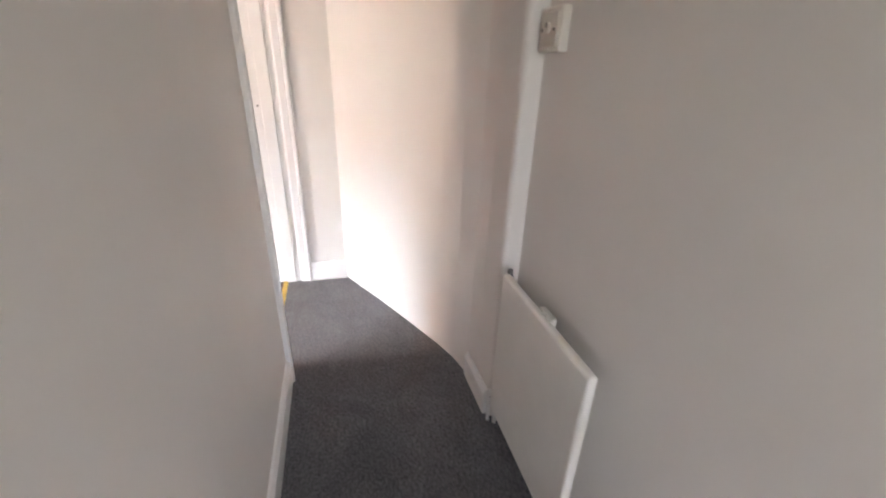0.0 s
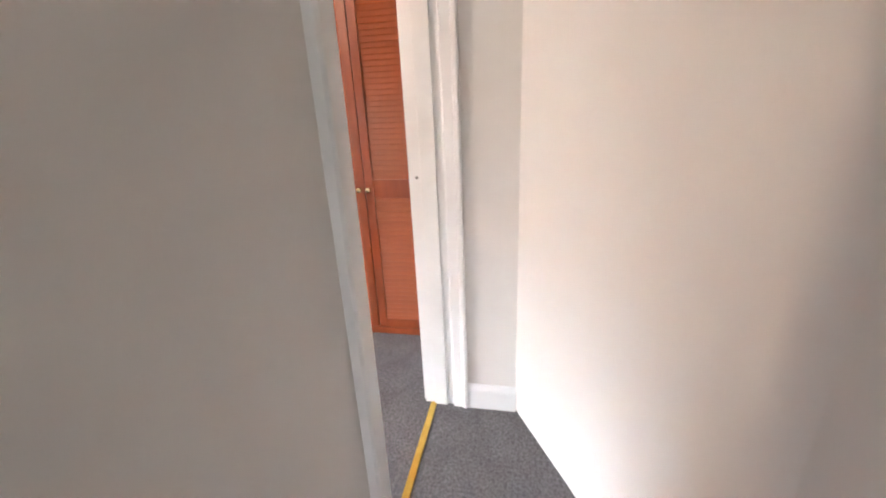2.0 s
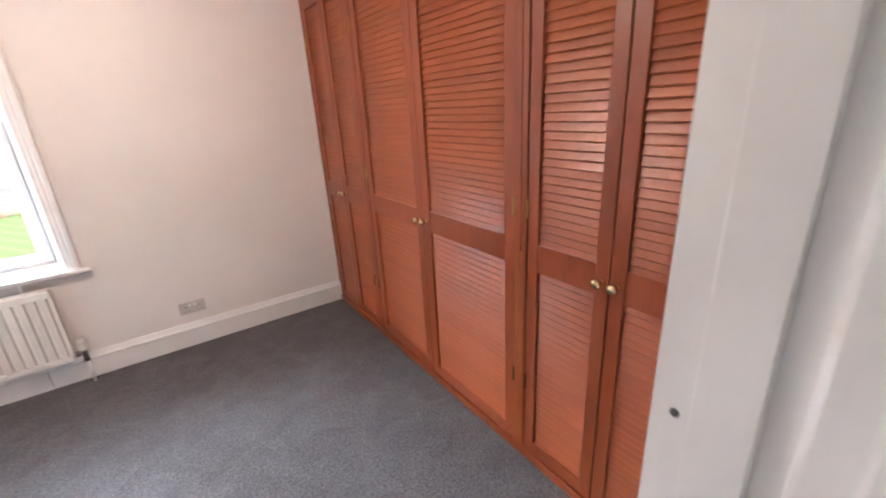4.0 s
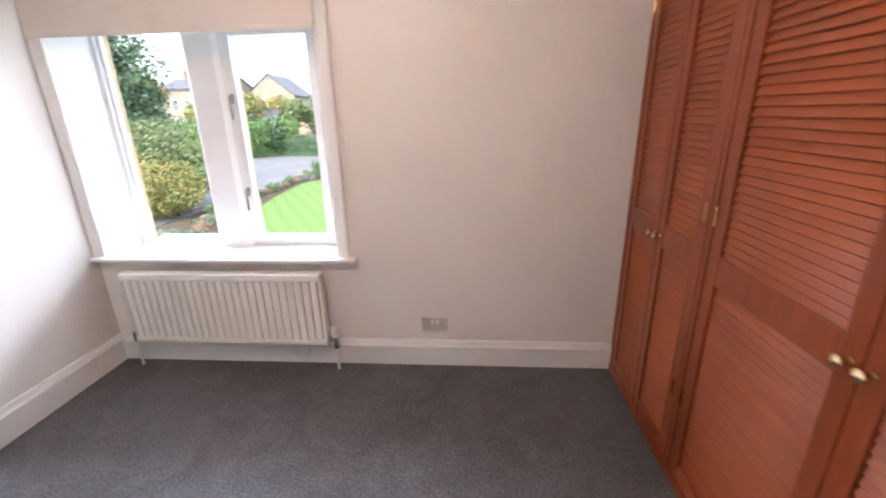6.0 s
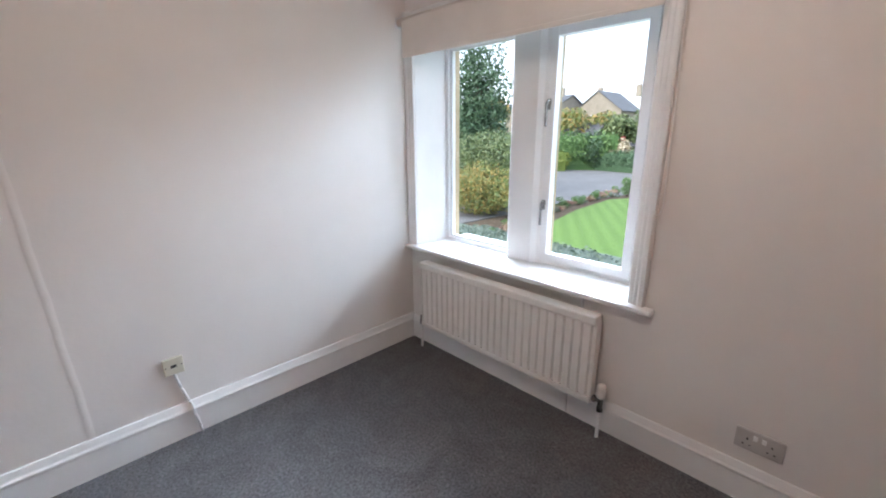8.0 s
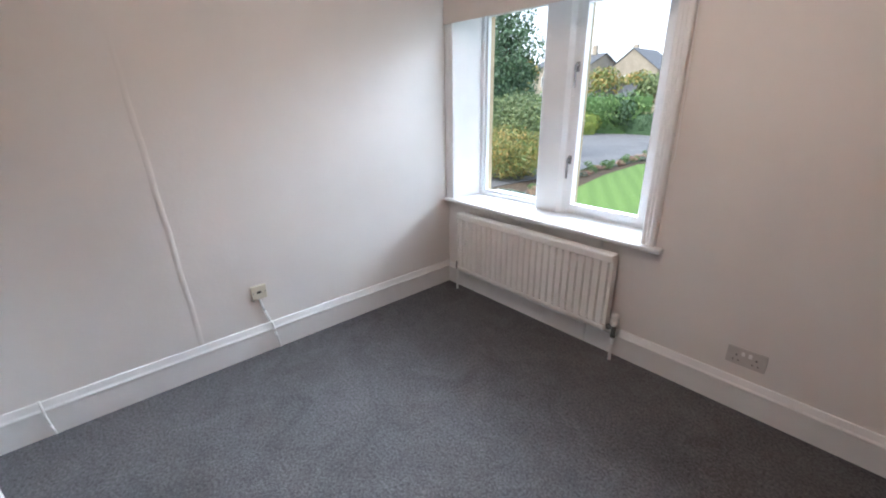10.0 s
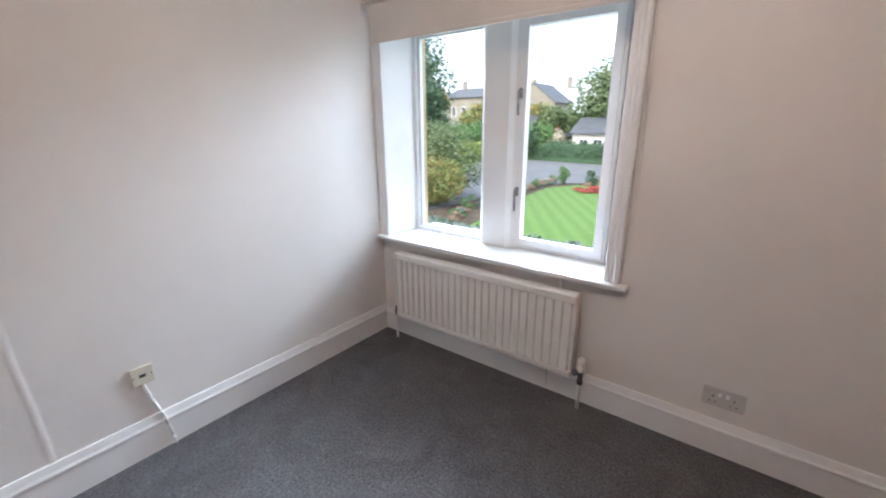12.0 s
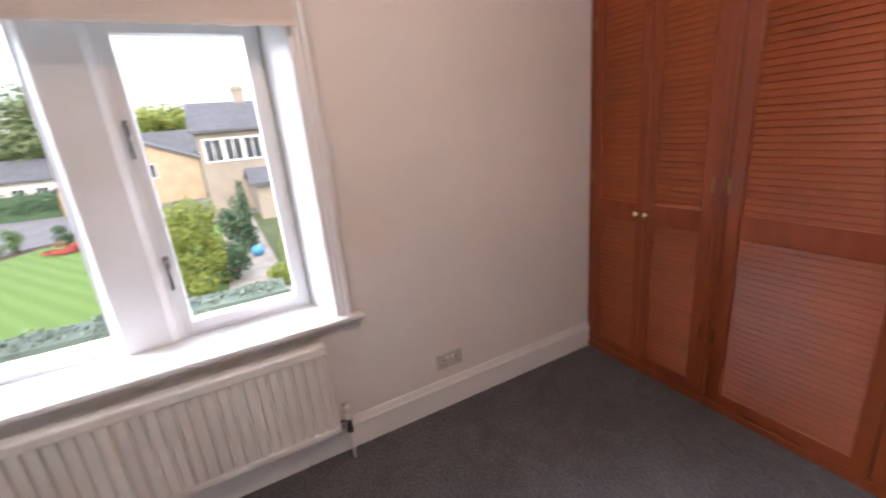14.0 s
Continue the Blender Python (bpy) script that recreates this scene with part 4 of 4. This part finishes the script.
# beyond the drive
hedge("tall_hedge", (-31, 40), (-19.5, 49), 3.2, 4.4, LEAF_MID, "tall bushy green hedge beyond the drive", 20, 9000, 0.34)
hedge("golden_hedge", (-27.5, 36.5), (-23, 43.0), 2.0, 2.3, LEAF_LIME, "golden-green hedge beside the drive", 21, 4000, 0.26)
hedge("green_hedge", (-20.5, 47.0), (-11.5, 45.6), 1.6, 2.2, LEAF_DARK, "dark clipped hedge across the drive", 22, 5000, 0.24)
shrub("pampas_grass", -18.6, 48.2, 1.5, 1.0, 4.2, PLUME, "cream pampas grass plumes", 23, 1500, 0.4, 10)
shrub("dark_bush", -21.5, 46.5, 1.6, 1.6, 4.0, LEAF_DARK, "dark round bush in the hedge", 24, 2500, 0.3)
tree("broad_tree", -13.5, 54, -1.5, 5.2, 10.6, LEAF_OLIVE, "broad leafy tree behind the bungalow", 30, 14000, 0.42, 30)
tree("yellowing_tree", -5.0, 70, 0.0, 6.5, 7.5, LEAF_LIME, "yellow-green tree behind the roofs", 31, 8000, 0.6, 22)
tree("autumn_tree", -31, 64, -1.5, 5.0, 7.6, LEAF_AUTUMN, "orange autumn tree in front of the terrace", 32, 5000, 0.5, 16)
tree("golden_tree", -25.0, 66, -1.5, 4.4, 6.0, LEAF_OLIVE, "olive tree starting to turn in front of the terrace", 36, 4500, 0.5, 16)
tree("russet_tree", -41.0, 66, -1.5, 4.4, 6.2, LEAF_AUTUMN, "russet autumn tree beside the terrace", 37, 4500, 0.5, 16)
tree("red_tree", -26.5, 63, -1.5, 2.0, 4.0, PETAL_RED, "small red-leaved tree near the far houses", 33, 1500, 0.4, 8)
tree("orange_tree", -38.0, 46, -1.0, 4.0, 8.0, LEAF_AUTUMN, "orange autumn tree behind the evergreen", 34, 4000, 0.5, 16)


def gazebo(x, y, top):
    """A small open garden shelter: four posts under a dark hipped roof."""
    g = thing("garden_shelter", None, None, "small dark-roofed open garden shelter behind the hedge", "shelter")
    w, eave = 1.35, top - 0.85
    for i in (-1, 1):
        for j in (-1, 1):
            part("post", boxed(x + i * (w - 0.3) - 0.08, x + i * (w - 0.3) + 0.08, y + j * (w - 0.3) - 0.08, y + j * (w - 0.3) + 0.08, G - 0.1, eave), BARK, g)
    bm = bmesh.new()
    base = [bm.verts.new((x + a * w, y + c * w, eave)) for a, c in ((-1, -1), (1, -1), (1, 1), (-1, 1))]
    rim = [bm.verts.new((x + a * w, y + c * w, eave + 0.1)) for a, c in ((-1, -1), (1, -1), (1, 1), (-1, 1))]
    tip = bm.verts.new((x, y, top))
    bm.faces.new(base)
    for i in range(4):
        bm.faces.new((base[i], base[(i + 1) % 4], rim[(i + 1) % 4], rim[i]))
        bm.faces.new((rim[i], rim[(i + 1) % 4], tip))
    part("roof", bm, DARKROOF, g, "dark felted hipped roof")
    return g


gazebo(-20.4, 54.0, 0.45)
fence = thing("garden_fence", None, None, "tan wooden board fence behind the hedge", "fence")
for i in range(36):
    part("board", boxed(-18.2 + i * 0.17, -18.2 + i * 0.17 + 0.155, 55.0, 55.03, G - 0.1, -0.35 + 0.03 * (i % 3)), FENCE, fence)
hedge("far_trees", (-120, 120), (90, 150), 14, 7.5, LEAF_OLIVE, "line of distant trees on the horizon", 35, 14000, 1.4)


def house(name, x0, x1, y0, y1, eave, ridge, wall, label, windows, along="x", chimney=(), roof_mat=None, peak=None, doors=(), eave2=None):
    """A house: walls, a pitched roof with overhang, windows on the front (x, z, width, height). along: the way its ridge runs."""
    h = thing(name, None, None, label, "house")
    eave2 = eave if eave2 is None else eave2
    roof_mat = roof_mat or SLATE
    bm = bmesh.new()
    if along == "x":
        prism(bm, [(x0, y0), (x1, y0), (x1, y1), (x0, y1)], G - 0.2, eave)
        ym = (y0 + y1) / 2
        bm2 = bmesh.new()
        o = 0.35
        for za, ya in ((eave, y0 - o), (eave, y1 + o)):
            q = [bm2.verts.new(v) for v in ((x0 - o, ya, za - 0.12), (x1 + o, ya, za - 0.12), (x1 + o, ym, ridge), (x0 - o, ym, ridge))]
            q2 = [bm2.verts.new(v) for v in ((x0 - o, ya, za + 0.05), (x1 + o, ya, za + 0.05), (x1 + o, ym, ridge + 0.17), (x0 - o, ym, ridge + 0.17))]
            bm2.faces.new(q), bm2.faces.new(q2)
            for i in range(4):
                bm2.faces.new((q[i], q[(i + 1) % 4], q2[(i + 1) % 4], q2[i]))
        for xx in (x0, x1):
            t = [bm.verts.new(v) for v in ((xx, y0, eave), (xx, y1, eave), (xx, ym, ridge))]
            bm.faces.new(t)
    else:
        pk = (x0 + x1) / 2 if peak is None else peak
        pts = [(x0, G - 0.2), (x1, G - 0.2), (x1, eave2), (pk, ridge), (x0, eave)]
        fr = [bm.verts.new((a, y0, b)) for a, b in pts]
        bk = [bm.verts.new((a, y1, b)) for a, b in pts]
        bm.faces.new(fr), bm.faces.new(bk)
        for i in range(5):
            bm.faces.new((fr[i], fr[(i + 1) % 5], bk[(i + 1) % 5], bk[i]))
        bm2 = bmesh.new()
        for xe, ze in ((x0, eave), (x1, eave2)):
            s = (ridge - ze) / (pk - xe)
            xo = xe + (0.35 if xe > pk else -0.35)
            zo = ze + s * (xo - xe)
            q = [bm2.verts.new(v) for v in ((xo, y0 - 0.25, zo + 0.02), (pk, y0 - 0.25, ridge + 0.02), (pk, y1 + 0.25, ridge + 0.02), (xo, y1 + 0.25, zo + 0.02))]
            q2 = [bm2.verts.new(v.co + Vector((0, 0, 0.16))) for v in q]
            bm2.faces.new(q), bm2.faces.new(q2)
            for i in range(4):
                bm2.faces.new((q[i], q[(i + 1) % 4], q2[(i + 1) % 4], q2[i]))
    part("wall", bm, wall, h)
    part("roof", bm2, roof_mat, h, "grey tiled pitched roof")
    for wx, wz, ww, wh in windows:
        bm = bmesh.new()
        t = 0.09
        box(bm, wx - ww / 2, wx + ww / 2, y0 - 0.06, y0 + 0.02, wz - wh / 2 - t, wz - wh / 2)
        box(bm, wx - ww / 2, wx + ww / 2, y0 - 0.06, y0 + 0.02, wz + wh / 2, wz + wh / 2 + t)
        for k in (-1, 1):
            box(bm, wx + k * ww / 2 - t / 2, wx + k * ww / 2 + t / 2, y0 - 0.062, y0 + 0.02, wz - wh / 2 - t, wz + wh / 2 + t)
        box(bm, wx - 0.03, wx + 0.03, y0 - 0.055, y0 + 0.02, wz - wh / 2, wz + wh / 2)
        win = part("window", bm, UPVC, h, "white framed window")
        part("pane", boxed(wx - ww / 2, wx + ww / 2, y0 - 0.02, y0 + 0.01, wz - wh / 2, wz + wh / 2), FARGLASS, win)
    for cx, cy, cz in chimney:
        bm = bmesh.new()
        box(bm, cx - 0.45, cx + 0.45, cy - 0.35, cy + 0.35, cz - 2.2, cz)
        box(bm, cx - 0.52, cx + 0.52, cy - 0.42, cy + 0.42, cz - 0.25, cz - 0.1)
        for k in (-0.22, 0.22):
            rod(bm, (cx + k, cy, cz), (cx + k, cy, cz + 0.45), 0.12, 0.1, 8)
        part("chimney", bm, wall, h)
    return h


house("bungalow", -11.2, -0.4, 44, 56, -0.7, 2.9, STONE, "honey stone bungalow with a grey gabled roof", [(-4.4, 0.0, 1.0, 1.1)], "y", peak=-5.7, eave2=0.75)
house("garage", -15.5, -11.3, 46, 53, 0.3, 1.9, RENDERW, "pale rendered outbuilding with a grey roof", [(-14.2, -1.0, 1.0, 1.2), (-12.6, -1.0, 1.0, 1.2)])
house("neighbour_house", 0.2, 11, 31, 40, 2.65, 4.7, GREYSTONE, "two-storey stone house with a band of white windows", [(1.1, 1.35, 1.1, 1.4), (2.35, 1.35, 1.1, 1.4), (3.6, 1.35, 1.1, 1.4), (6.5, 1.35, 1.6, 1.4)], chimney=[(3.6, 35.5, 5.9)])
house("porch_extension", 2.9, 9, 25.5, 30.9, -0.75, -0.1, GREYSTONE, "low stone extension with a grey roof", [])
house("link_roof", -6.5, 0, 57.5, 64, 1.3, 3.9, RENDERW, "far house with a dark grey roof and rooflight", [])
house("terrace_house", -57, -44, 77, 88, 6.9, 9.0, GREYSTONE, "far stone terrace house with a slate roof and chimneys", [(-54.5 + 2.6 * i, 4.0, 1.1, 2.0) for i in range(5)] + [(-54.5 + 2.6 * i, 0.6, 1.1, 2.0) for i in range(5)], chimney=[(-46, 82, 10.6), (-55, 82, 10.6)])
house("terrace_house", -43, -33, 82, 92, 5.6, 9.4, GREYSTONE, "far stone house with a gable and chimneys", [(-41 + 2.4 * i, 3.8, 1.1, 1.8) for i in range(3)], "y", chimney=[(-32, 87, 10.5), (-40, 87, 10.5)])
house("low_building", -36, -27.5, 60, 66, 0.9, 2.7, RENDERW, "low building with a pale grey slate roof", [], roof_mat=SLATE)
